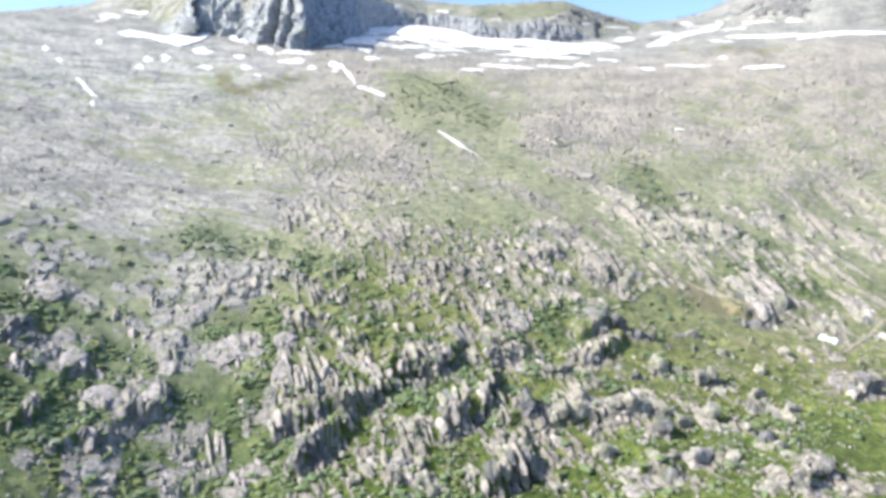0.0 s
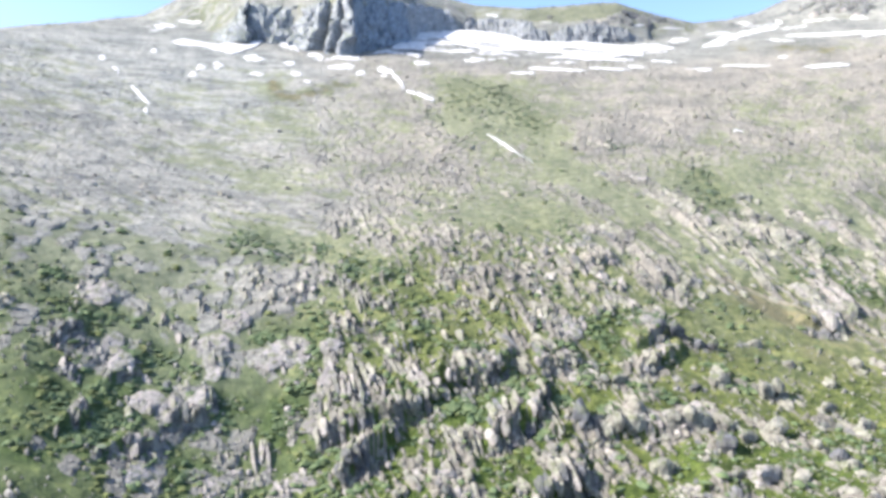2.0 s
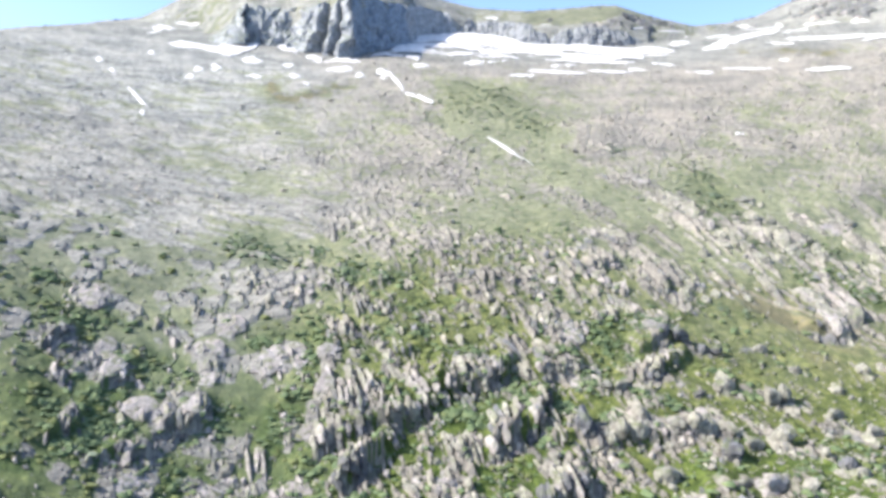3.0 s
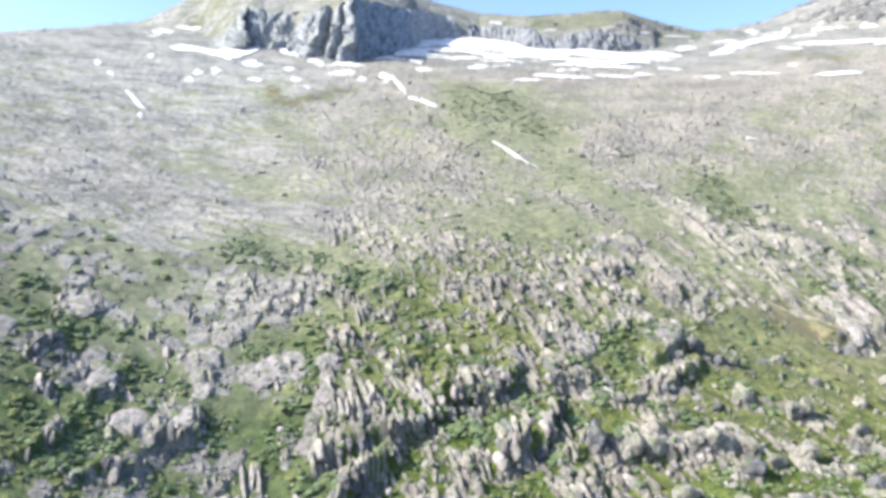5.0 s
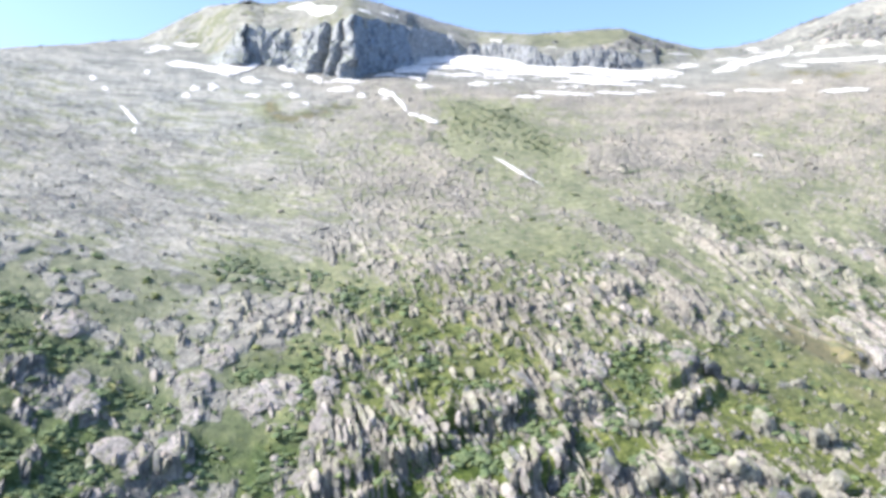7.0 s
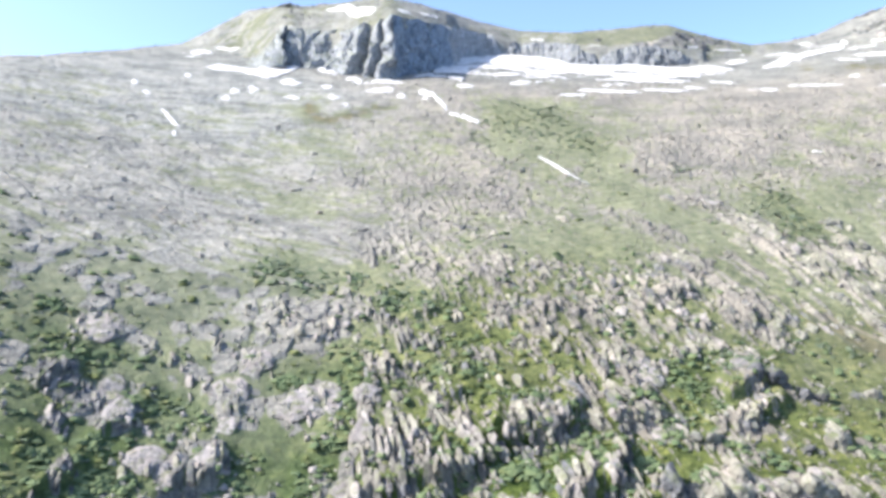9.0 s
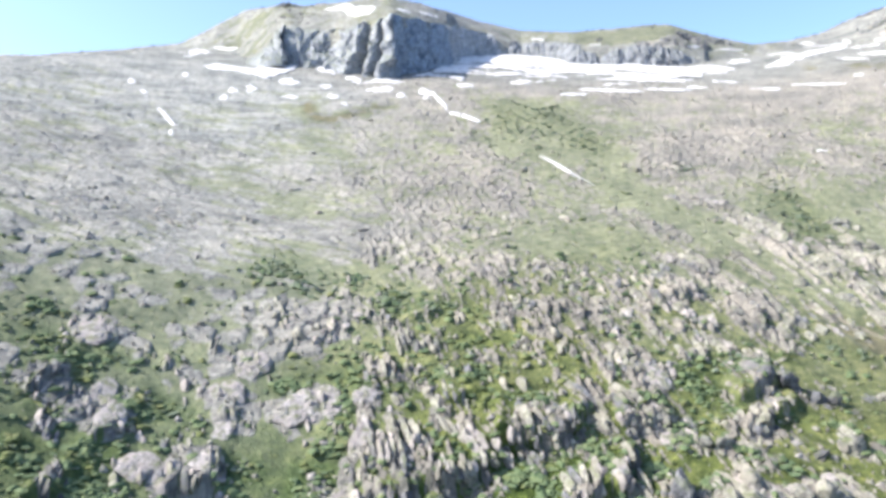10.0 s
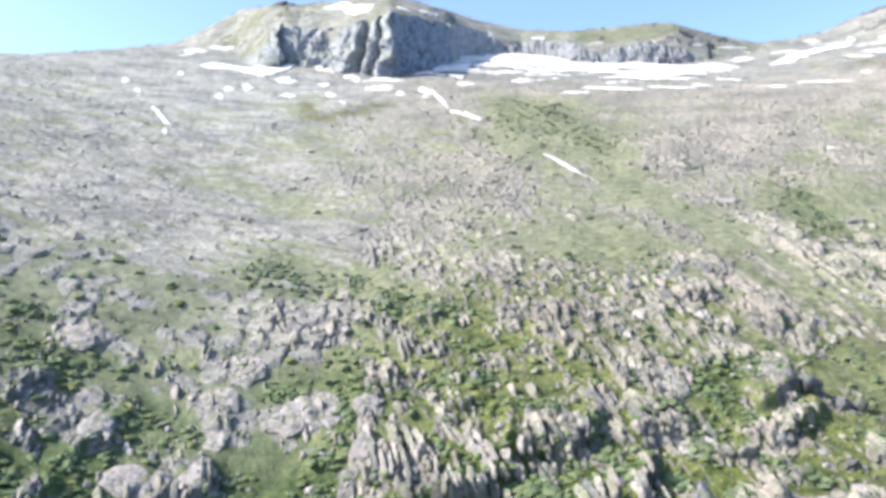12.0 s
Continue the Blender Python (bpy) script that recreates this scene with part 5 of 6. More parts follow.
def snow_sheet(name, poly, label, thick=0.9, ragged=2.0, group="snow patches", hole=0.0):
    """Old snow lying on the ground inside an outline, thin at its ragged edge."""
    xs, ys = [p[0] for p in poly], [p[1] for p in poly]
    grain = float(np.clip((max(xs) - min(xs)) * 0.22, 2.5, 16))
    nx = int(np.clip((max(xs) - min(xs)) / 0.8, 34, 420))
    ny = int(np.clip((max(ys) - min(ys)) / 1.0, 34, 240))
    X, Y = np.meshgrid(np.linspace(min(xs) - 3, max(xs) + 3, nx), np.linspace(min(ys) - 3, max(ys) + 3, ny))
    wx = X + ragged * 2 * (fractal(X, Y, grain, 71) - 0.5)
    wy = Y + ragged * 2 * (fractal(X, Y, grain, 83) - 0.5)
    within = inside(wx, wy, poly)
    front, back = np.where(within, Y, 1e6).min(0), np.where(within, Y, -1e6).max(0)
    hole = hole * (1 - 0.65 * smooth01((Y - front) / np.maximum(back - front, 1) * 1.15))
    keep = (within & (fractal(X / 4.0, Y, float(np.clip((max(xs) - min(xs)) * 0.15, 1.6, 8)), 97) > hole) & ((Y < along(FOOT, X / Y) - 3) | (Y > along(FOOT, X / Y) + along(WIDE, X / Y) + 7))).astype(float)
    soft = keep.copy()
    for _ in range(2):
        soft = (soft + np.roll(soft, 1, 0) + np.roll(soft, -1, 0) + np.roll(soft, 1, 1) + np.roll(soft, -1, 1)) / 5
    base = ground_z(X.ravel(), Y.ravel()).reshape(X.shape)
    Z = base - 0.7 + (thick + 0.8) * soft + 0.25 * (fractal(X, Y, 5, 91) - 0.5)
    used = soft > 0.4
    # every separate scrap of snow is a patch of its own
    used = used[:-1, :-1] & used[1:, :-1] & used[:-1, 1:] & used[1:, 1:]
    group_of = np.where(used, np.arange(used.size).reshape(used.shape), -1)
    while True:
        grown = np.pad(group_of, 1, constant_values=-1)
        best = np.maximum.reduce([grown[1:-1, 1:-1], grown[:-2, 1:-1], grown[2:, 1:-1], grown[1:-1, :-2], grown[1:-1, 2:]])
        best = np.where(used, best, -1)
        if (best == group_of).all():
            break
        group_of = best
    ids, sizes = np.unique(group_of[used], return_counts=True)
    for rank, k in enumerate(np.argsort(-sizes)):
        if sizes[k] < 10 or rank > 26:
            break
        cell = group_of == ids[k]
        mine = np.zeros(X.shape, bool)
        for a_, b_ in ((0, 0), (0, 1), (1, 0), (1, 1)):
            mine[a_ : a_ + cell.shape[0], b_ : b_ + cell.shape[1]] |= cell
        index = -np.ones(X.shape, int)
        index[mine] = np.arange(mine.sum())
        f = np.stack([index[:-1, :-1], index[:-1, 1:], index[1:, 1:], index[1:, :-1]], -1).reshape(-1, 4)
        f = f[cell.ravel()]
        if not len(f):
            continue
        ob = mesh_object(name if rank == 0 else "snow_patch", np.stack([X[mine], Y[mine], Z[mine]], -1).tolist(), f.tolist(), SNOW)
        if rank == 0:
            tagged(ob, label, "snow", group)
        else:
            tagged(ob, "small scrap of old snow beside a larger field", "snow", "snow patches")


def oval(cx, cy, ax, ay, bx, by, n=11):
    turn = np.linspace(0, 2 * math.pi, n, endpoint=False)
    wob = 1 + 0.5 * (np.array([random.random() for _ in turn]) - 0.5)
    return [(cx + w * (math.cos(t) * ax + math.sin(t) * bx), cy + w * (math.cos(t) * ay + math.sin(t) * by)) for t, w in zip(turn, wob)]


snow_sheet("snowfield", SNOW_MAIN, "broad dazzling white snowfield at the foot of the cliff", 1.6, 8.5, "snowfields", 0.56)
snow_sheet("snowfield", SNOW_WEST, "long white snowfield on scree below the cliff", 1.3, 3.0, "snowfields")
snow_sheet("snowfield", SNOW_SUMMIT, "white snow hollow on the grassy summit dome", 1.3, 3.0, "snowfields")
snow_sheet("snowfield", SNOW_EAST, "white snow bank below the saddle", 1.3, 6.0, "snowfields", 0.5)
for row in DRIFTS:
    long_one = math.hypot(*row[2:4]) > 3.0 * math.hypot(*row[4:6])
    snow_sheet("snow_patch", oval(*row[:2], *((1.12 if long_one else 0.92) * v for v in row[2:4]), *((0.8 if long_one else 0.92) * v for v in row[4:])), "thin streak of old snow in a gully" if long_one else "small patch of old white snow on scree", 1.5 if long_one else 0.9, 1.0 if long_one else 1.2 + 0.42 * math.hypot(*row[2:4]), "snow patches", 0.2 if long_one else 0.5)


def runnel(points, width, label):
    """A strip of bare gravel running down the turf."""
    pts = []
    for (x0, y0), (x1, y1) in zip(points, points[1:]):
        for t in np.linspace(0, 1, 24, endpoint=False):
            pts.append((x0 + (x1 - x0) * t, y0 + (y1 - y0) * t))
    pts = np.array(pts)
    d = np.gradient(pts, axis=0)
    d /= np.linalg.norm(d, axis=1)[:, None]
    side = np.stack([-d[:, 1], d[:, 0]], -1)
    half = width * (0.6 + 0.8 * fractal(pts[:, 0], pts[:, 1], 6, 5)) / 2
    rows_ = []
    for w, up in ((-1, -0.3), (-0.5, 0.35), (0, 0.4), (0.5, 0.35), (1, -0.3)):
        p = pts + side * (w * half)[:, None]
        rows_.append(np.column_stack([p, ground_z(p[:, 0], p[:, 1]) + up + 0.2]))
    ob = mesh_object("gravel_runnel", np.concatenate(rows_).tolist(), grid_faces(5, len(pts)).tolist(), GRAVEL)
    return tagged(ob, label, "gravel", "gravel runnels")


runnel(TRACK_EAST, 3.0, "pale gravel runnel below grey slabs")
runnel(TRACK_WEST, 2.4, "brown gravel runnel beside the green gully")


# ---- rocks ----
def stone_mesh(name, kind, seed):
    """An angular broken stone about one metre across, standing on z = 0."""
    rng = random.Random(seed)
    bm = bmesh.new()
    for _ in range(20):
        p = Vector((rng.uniform(-1, 1), rng.uniform(-1, 1), rng.uniform(-1, 1)))
        p = p / max(abs(c) for c in p) * rng.uniform(0.72, 1.0) if rng.random() < 0.7 else p.normalized()
        z = (p.z + 1) / 2
        if kind == "fin":
            p = Vector((p.x * (1 - 0.55 * z**1.5), p.y * (1 - 0.5 * z), p.z))
        elif kind == "boulder":
            p = p.normalized() * rng.uniform(0.85, 1.0)
        bm.verts.new((p.x * 0.5, p.y * 0.5, (p.z + 1) * 0.5 - 0.12))
    hull = bmesh.ops.convex_hull(bm, input=bm.verts)
    bmesh.ops.delete(bm, geom=[v for v in hull["geom_interior"] if isinstance(v, bmesh.types.BMVert)], context="VERTS")
    bmesh.ops.triangulate(bm, faces=bm.faces)
    me = bpy.data.meshes.new(name)
    bm.to_mesh(me)
    bm.free()
    return me


def rugged_mesh(name, kind, seed, fine=3):
    """A larger rock with flat broken faces and deep grooves along its grain, standing on z = 0."""
    rng = random.Random(seed)
    bm = bmesh.new()
    bmesh.ops.create_icosphere(bm, subdivisions=fine, radius=1.0)
    planes = []
    for _ in range(16):
        up = rng.uniform(-0.25, 0.35) if kind == "fin" else rng.uniform(-0.6, 1.0)
        n = Vector((rng.gauss(0, 1), rng.gauss(0, 1), 0)).normalized() * math.sqrt(1 - up * up) + Vector((0, 0, up))
        planes.append((n, rng.uniform(0.5, 0.78) if kind != "boulder" else rng.uniform(0.7, 0.9)))
    shift = Vector((seed * 1.7, seed * 0.9, 0))
    for v in bm.verts:
        p = v.co.copy()
        for n, d in planes:
            s = p.dot(n) - d
            if s > 0:
                p -= n * s * 0.94
        groove = max(0.0, 1 - 6 * abs(noise.noise(Vector((p.x * 2.2, p.y * 2.2, p.z * 0.6)) + shift)))
        split = max(0.0, 1 - 7 * abs(noise.noise(Vector((p.x * 1.1, p.y * 1.1, p.z * 2.4)) - shift)))
        k = 1 - 0.24 * groove - 0.1 * split + 0.06 * noise.noise(p * 6 + shift)
        p = Vector((p.x * k, p.y * k, p.z * (0.75 + 0.25 * k)))
        z = max(0.0, (p.z + 1) / 2)
        if kind == "fin":
            p = Vector((p.x * (1 - 0.5 * z**1.5), p.y * (1 - 0.4 * z), p.z * 1.15))
        v.co = (p.x * 0.62, p.y * 0.62, (p.z + 0.8) * 0.55 - 0.12)
    me = bpy.data.meshes.new(name)
    bm.to_mesh(me)
    bm.free()
    return me


def blade_mesh(name, seed, stations=7):
    """A split rock rib: long flank to the west, ragged crest, sheer drop to the east. One unit wide, long and high."""
    rng = random.Random(seed)
    verts, ends = [], rng.uniform(0.25, 0.6)
    for i in range(stations):
        t = i / (stations - 1)
        full = min(1.0, 0.3 + 2.6 * t, 0.3 + 2.2 * (1 - t))
        top = full * rng.uniform(0.62, 1.0) * (0.75 + 0.25 * t if ends > 0.4 else 1.0)
        crest_x, sway = rng.uniform(0.08, 0.34), rng.uniform(-0.07, 0.07)
        ring = ((-0.52, -0.45), (-0.42 - 0.06 * rng.random(), 0.22 * top), (-0.12 + rng.uniform(-0.1, 0.1), 0.68 * top), (crest_x, top), (crest_x + 0.13, 0.8 * top), (0.42, 0.1 * top), (0.5, -0.45))
        verts += [(px * (0.45 + 0.55 * full) + sway, t - 0.5 + rng.uniform(-0.05, 0.05), pz) for px, pz in ring]
    k = 7
    faces = [(i * k + j, i * k + j + 1, (i + 1) * k + j + 1, (i + 1) * k + j) for i in range(stations - 1) for j in range(k - 1)]
    faces = [tuple(reversed(f)) for f in faces] + [tuple(range(k)), tuple(reversed(range((stations - 1) * k, stations * k)))]
    me = bpy.data.meshes.new(name)
    me.from_pydata(verts, [], faces)
    bm = bmesh.new()
    bm.from_mesh(me)
    bmesh.ops.triangulate(bm, faces=bm.faces)
    bmesh.ops.recalc_face_normals(bm, faces=bm.faces)
    bm.to_mesh(me)
    bm.free()
    return me


def dome_mesh(name, seed):
    """A low whaleback of weathered rock with shallow cracks, one unit wide and long."""
    bm = bmesh.new()
    bmesh.ops.create_icosphere(bm, subdivisions=4, radius=0.5)
    shift = Vector((seed * 2.3, seed * 1.1, seed * 0.7))
    for v in bm.verts:
        p = v.co.copy()
        edge = 1 + 0.35 * noise.noise(Vector((p.x * 2.4, p.y * 2.4, 0)) + shift)
        crack = max(0.0, 1 - 9 * abs(noise.noise(Vector((p.x * 3.0, p.y * 5.0, 0)) - shift)))
        ledge = 0.22 * math.floor(3 * noise.noise(Vector((p.x * 4, p.y * 6, p.z * 2)) + shift)) / 3
        z = p.z * (1.5 if p.z < 0 else 1.0) * (1 + 0.5 * noise.noise(p * 3 + shift)) + (ledge - 0.14 * crack) * (p.z > 0)
        v.co = (p.x * edge, p.y * edge, min(z, 0.42 + 0.25 * p.x))
    me = bpy.data.meshes.new(name)
    bm.to_mesh(me)
    bm.free()
    return me


KINDS = ("block", "fin", "boulder")
BLADES = [blade_mesh("blade", 300 + s, 5 + s % 4) for s in range(14)]
SLABS = [dome_mesh("slab", 71 + s) for s in range(6)]
BLOCKS = [rugged_mesh("block", "block", 11 + s) for s in range(6)]
STONES = {k: [stone_mesh("stone", k, 100 * i + j) for j in range(10)] for i, k in enumerate(KINDS)}
for me in BLADES + SLABS + BLOCKS + sum(STONES.values(), []):
    me.materials.append(ROCKS[0])
TONED = {}


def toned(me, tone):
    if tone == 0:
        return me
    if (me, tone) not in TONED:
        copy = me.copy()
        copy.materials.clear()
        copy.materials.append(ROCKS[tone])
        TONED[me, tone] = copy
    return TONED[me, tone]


SAY = {
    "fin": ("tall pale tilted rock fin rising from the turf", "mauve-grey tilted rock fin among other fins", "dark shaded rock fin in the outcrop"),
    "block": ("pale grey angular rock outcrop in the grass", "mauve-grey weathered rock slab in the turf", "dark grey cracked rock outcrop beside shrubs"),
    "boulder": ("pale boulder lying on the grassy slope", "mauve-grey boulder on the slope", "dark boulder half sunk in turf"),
}


def slope_frame(x, y, turn):
    """Axes on the slope: east across the strike, the strike up the slope (turned to the west), and out of the slope."""
    px = float(land(x + 6, y) - land(x - 6, y)) / 12
    py = float(land(x, y + 6) - land(x, y - 6)) / 12
    s, c = math.sin(radians(turn)), math.cos(radians(turn))
    strike = Vector((-s, c, -s * px + c * py)).normalized()
    out = Vector((-px, -py, 1)).normalized()
    out = (out + Vector((0, 0, 0.6))).normalized()
    east = strike.cross(out).normalized()
    out = east.cross(strike)
    return Matrix((east, strike, out)).transposed().to_4x4()


def lay_rock(name, me, x, y, size, turn, sink, parent=None, roll=0.0, pitch=0.0):
    """One rock set into the slope; size is across, along and out of it."""
    ob = new(name, me)
    place = Matrix.Translation((x, y, float(ground_z(x, y)[0]) - sink)) @ slope_frame(x, y, turn) @ Euler((radians(pitch), radians(roll), 0)).to_matrix().to_4x4() @ Matrix.Diagonal((*size, 1))
    if parent:
        ob.parent = parent
        ob.matrix_basis = Matrix.Translation(-parent.location) @ place
    else:
        ob.matrix_world = place
    return ob


def heap_at(x, y, label, group, name="rock_outcrop"):
    heap = new(name, None)
    heap.location = (x, y, float(ground_z(x, y)[0]))
    return tagged(heap, label, "rock", group)


STONE_SPOTS = []
rng = random.Random(4)
for x, y, wide, high, lean, tone in OUTCROPS:
    long_ = high / 0.72
    yc = y + 0.36 * long_
    turn = lean + rng.gauss(14, 5) if lean < 30 else lean
    if high > 1.35 * wide and wide > 3.4:
        # a broad fin is split along its length
        heap = heap_at(x, y, SAY["fin"][tone], "outcrops on the slope")
        n = int(round(wide / 2.1))
        for k_ in range(n):
            off = (k_ + 0.5) / n - 0.5
            slide = rng.uniform(-0.22, 0.22) * long_
            lay_rock("fin", toned(rng.choice(BLADES), tone if rng.random() < 0.7 else rng.choice((0, 1, 2))), x + off * wide - 0.3 * slide, yc + slide + 0.3 * off * wide, (wide / n * rng.uniform(0.8, 1.2), long_ * rng.uniform(0.55, 0.95), wide / n * 0.7 + 1.2), turn + rng.gauss(0, 3), 0.3, heap, rng.gauss(0, 6), rng.gauss(4, 6))
        STONE_SPOTS.append((x + 0.4 * wide, y, 0.5 * wide + 1))
        continue
    if high > 1.35 * wide:
        ob = lay_rock("rock_fin", toned(rng.choice(BLADES), tone), x, yc, (wide * 0.85, long_, 0.5 * wide + 1.6), turn, 0.3, None, rng.gauss(0, 5), rng.gauss(4, 5))
        tagged(ob, SAY["fin"][tone], "rock", "outcrops on the slope")
        STONE_SPOTS.append((x, y, 0.5 * wide + 1))
        continue
    if wide < 5:
        ob = lay_rock("boulder", toned(rng.choice(BLOCKS), tone), x, yc, (wide, long_ * 0.8, 0.6 * wide + 0.8), turn, 0.35 * wide, None, rng.gauss(-8, 8), rng.gauss(0, 8))
        tagged(ob, SAY["boulder"][tone], "rock", "outcrops on the slope")
        STONE_SPOTS.append((x, y, 0.5 * wide + 1))
        continue
    heap = heap_at(x, y, SAY["block"][tone], "outcrops on the slope")
    if tone == 1:
        # weathered slabs lying in the slope
        for k_ in range(1 + int(wide > 12) + int(wide > 20)):
            w = wide * rng.uniform(0.62, 0.85) / (1, 1.25, 1.7, 1.7)[int(wide > 12) + int(wide > 20)]
            lay_rock("slab", toned(rng.choice(SLABS), 1), x + rng.uniform(-0.28, 0.28) * (wide - 0.6 * w), yc + rng.gauss(0, 0.1) * long_, (w * 1.2, long_ * rng.uniform(0.9, 1.15), 0.11 * w + 0.9), rng.gauss(10, 12), 0.025 * w + 0.1, heap, rng.gauss(-2, 4), rng.gauss(3, 4))
    n = int(min(18, (1 if tone == 1 else 3) + wide * high / (45 if tone == 1 else 11)))
    for k_ in range(n):
        w = min(wide, 12 if y < 560 else 40) * (rng.uniform(0.1, 0.24) if y < 560 else rng.uniform(0.25, 0.5))
        blade = rng.random() < (0.2 if tone == 1 else 0.75)
        size = (w, min(w * rng.uniform(1.8, 4.0), 1.2 * long_), 0.6 * w + 0.8) if blade else (w * 1.2, w * rng.uniform(0.9, 1.6), (0.4 if tone == 1 else 0.6) * w + 0.5)
        dx, dy = rng.gauss(0, 0.3) * wide, rng.uniform(-0.45, 0.5) * long_
        lay_rock("fin" if blade else "block", toned(rng.choice(BLADES if blade else BLOCKS), tone if rng.random() < 0.75 else rng.choice((0, 1, 2))), x + dx - 0.25 * dy, yc + dy * 0.8, size, rng.gauss(20, 9), 0.3 * w, heap, rng.gauss(-3, 7), rng.gauss(2, 6))
    STONE_SPOTS.append((x + 0.3 * wide, y, 2.0))


# ribs of split rock, one outcrop for each bare place on the lower slope
rng = random.Random(9)
for cx, cy, rx, ry, s in BARE:
    if cy > 480:
        continue
    beds = cy > 345 and cx < 0
    mauve = cx < -20 and cy < 340
    heap = heap_at(cx, cy, "mauve-grey split rock ribs breaking through turf" if mauve else "pale tilted rock ribs breaking through turf", "rib outcrops", "rock_rib")
    slabby = cx > 110 and cy > 335
    for _ in range(int(min(70, 6 + s * rx * ry * 0.05) * (0.3 if slabby else 1.0))):
        if _ % 7 == 0:
            d, turn = math.sqrt(rng.random()), rng.uniform(0, 2 * math.pi)
            mx, my = cx + rx * d * math.cos(turn), cy + ry * d * math.sin(turn)
        u_, v_ = rng.gauss(0, 1), rng.gauss(0, 1)
        x, y = mx + 4.0 * u_ - 1.2 * v_, my + 1.0 * u_ + 3.0 * v_
        if at_place(turf_at, x, y)[0] > 0.75 and rng.random() < 0.7:
            continue
        tone = rng.choice((0, 1, 1, 1, 2) if mauve else (0, 0, 0, 1, 2))
        big = min((rng.gammavariate(2.2, 0.42) + 0.7) * (1.1 if cy < 400 else 1.0), 2.3)
        blade = rng.random() < (0.45 if mauve else 0.8)
        big *= 1.5 if slabby else 1.0
        if beds:
            size, turned = (big * rng.uniform(1.0, 1.8), big * rng.uniform(2.0, 4.5), big * 0.7), rng.gauss(78, 10)
        elif blade:
            size, turned = (big * rng.uniform(0.9, 1.6), big * rng.uniform(2.2, 5.0), big * rng.uniform(0.9, 1.5)), rng.gauss(16 if slabby else 24, 7)
        else:
            size, turned = (big * rng.uniform(1.0, 2.0), big * rng.uniform(1.2, 2.4), big * rng.uniform(0.6, 1.1)), rng.gauss(20, 14)
        lay_rock("fin" if blade else "block", toned(rng.choice(BLADES if blade or beds else BLOCKS), tone), x, y, size, turned, 0.3 * big, heap, rng.gauss(-2, 7), rng.gauss(2, 6))
        if not beds:
            STONE_SPOTS.append((x, y, big))


# scattered crops of broken rock over the whole lower slope
rng = random.Random(33)
made = 0
while made < 110:
    if made < 70:
        cy = 215 * (430 / 215) ** rng.random()
        cx, swell = cy * rng.uniform(-0.5, 0.66), 1.0
    else:
        cy = 320 * 2.05 ** rng.random()
        cx, swell = cy * rng.uniform(0.12, 0.68), 1.0
    if cy > 310 and cx < -0.05 * cy:
        continue
    east = cx / cy > -0.05
    if at_place(turf_at, cx, cy)[0] > 0.9 or (not east and rng.random() < 0.7) or (cy < 265 and cx > 20 and rng.random() < 0.5):
        continue
    made += 1
    heap = heap_at(cx, cy, "cluster of pale tilted boulders and fins in the grass" if east else "cluster of mauve-grey rounded rocks in the turf", "small outcrops", "boulder_cluster")
    grow = rng.uniform(0.6, 1.3) * swell * (0.7 if cy > 430 else 1.0)
    for _ in range(rng.randint(3, 8)):
        u_, v_ = rng.gauss(0, 1), rng.gauss(0, 1)
        x, y = cx + grow * (3.2 * u_ - 1.0 * v_), cy + grow * (1.0 * u_ + 2.6 * v_)
        big = min((rng.gammavariate(2.5, 0.45) + 0.8) * grow, 2.8)
        blade = rng.random() < (0.7 if east else 0.35)
        tone = rng.choice((0, 0, 0, 1, 2) if east else (0, 1, 1, 1, 2))
        size = (big * rng.uniform(0.9, 1.5), big * rng.uniform(1.4, 3.6 if blade else 1.8), big * rng.uniform(0.8, 1.3))
        lay_rock("fin" if blade else "block", toned(rng.choice(BLADES if blade else BLOCKS), tone), x, y, size, rng.gauss(26, 10), 0.25 * big, heap, rng.gauss(-3, 8), rng.gauss(3, 7))
        STONE_SPOTS.append((x, y, big))


# smooth slabs lying in the turf across the gully, the long ones cracked into lengths
rng = random.Random(61)
for x, y, wide, long_, turn, tone in WHALEBACKS_A + WHALEBACKS_B:
    n = max(1, int(round(long_ / (1.7 * wide))))
    sx, sy = -math.sin(radians(turn)), math.cos(radians(turn))
    heap = heap_at(x, y, "mauve-grey smooth rock slab in the turf" if tone else "pale smooth rock slab cracked across, bedded in turf", "slabs across the gully", "whaleback_rock") if n > 1 else None
    for k_ in range(n):
        off = ((k_ + 0.5) / n - 0.5) * long_
        w = wide * rng.uniform(0.85, 1.2)
        ob = lay_rock("slab" if heap else "whaleback_rock", toned(rng.choice(SLABS), tone), x + sx * off + rng.gauss(0, 0.08) * wide, y + sy * off, (w, long_ / n * rng.uniform(1.0, 1.2), 0.55 * w + 1.0), turn + rng.gauss(0, 5), 0.05 * w, heap, rng.gauss(-6, 5), rng.gauss(2, 4))
        if not heap:
            tagged(ob, "mauve-grey rounded rock slab beside turf" if tone else "pale rounded rock slab in the grass", "rock", "slabs across the gully")


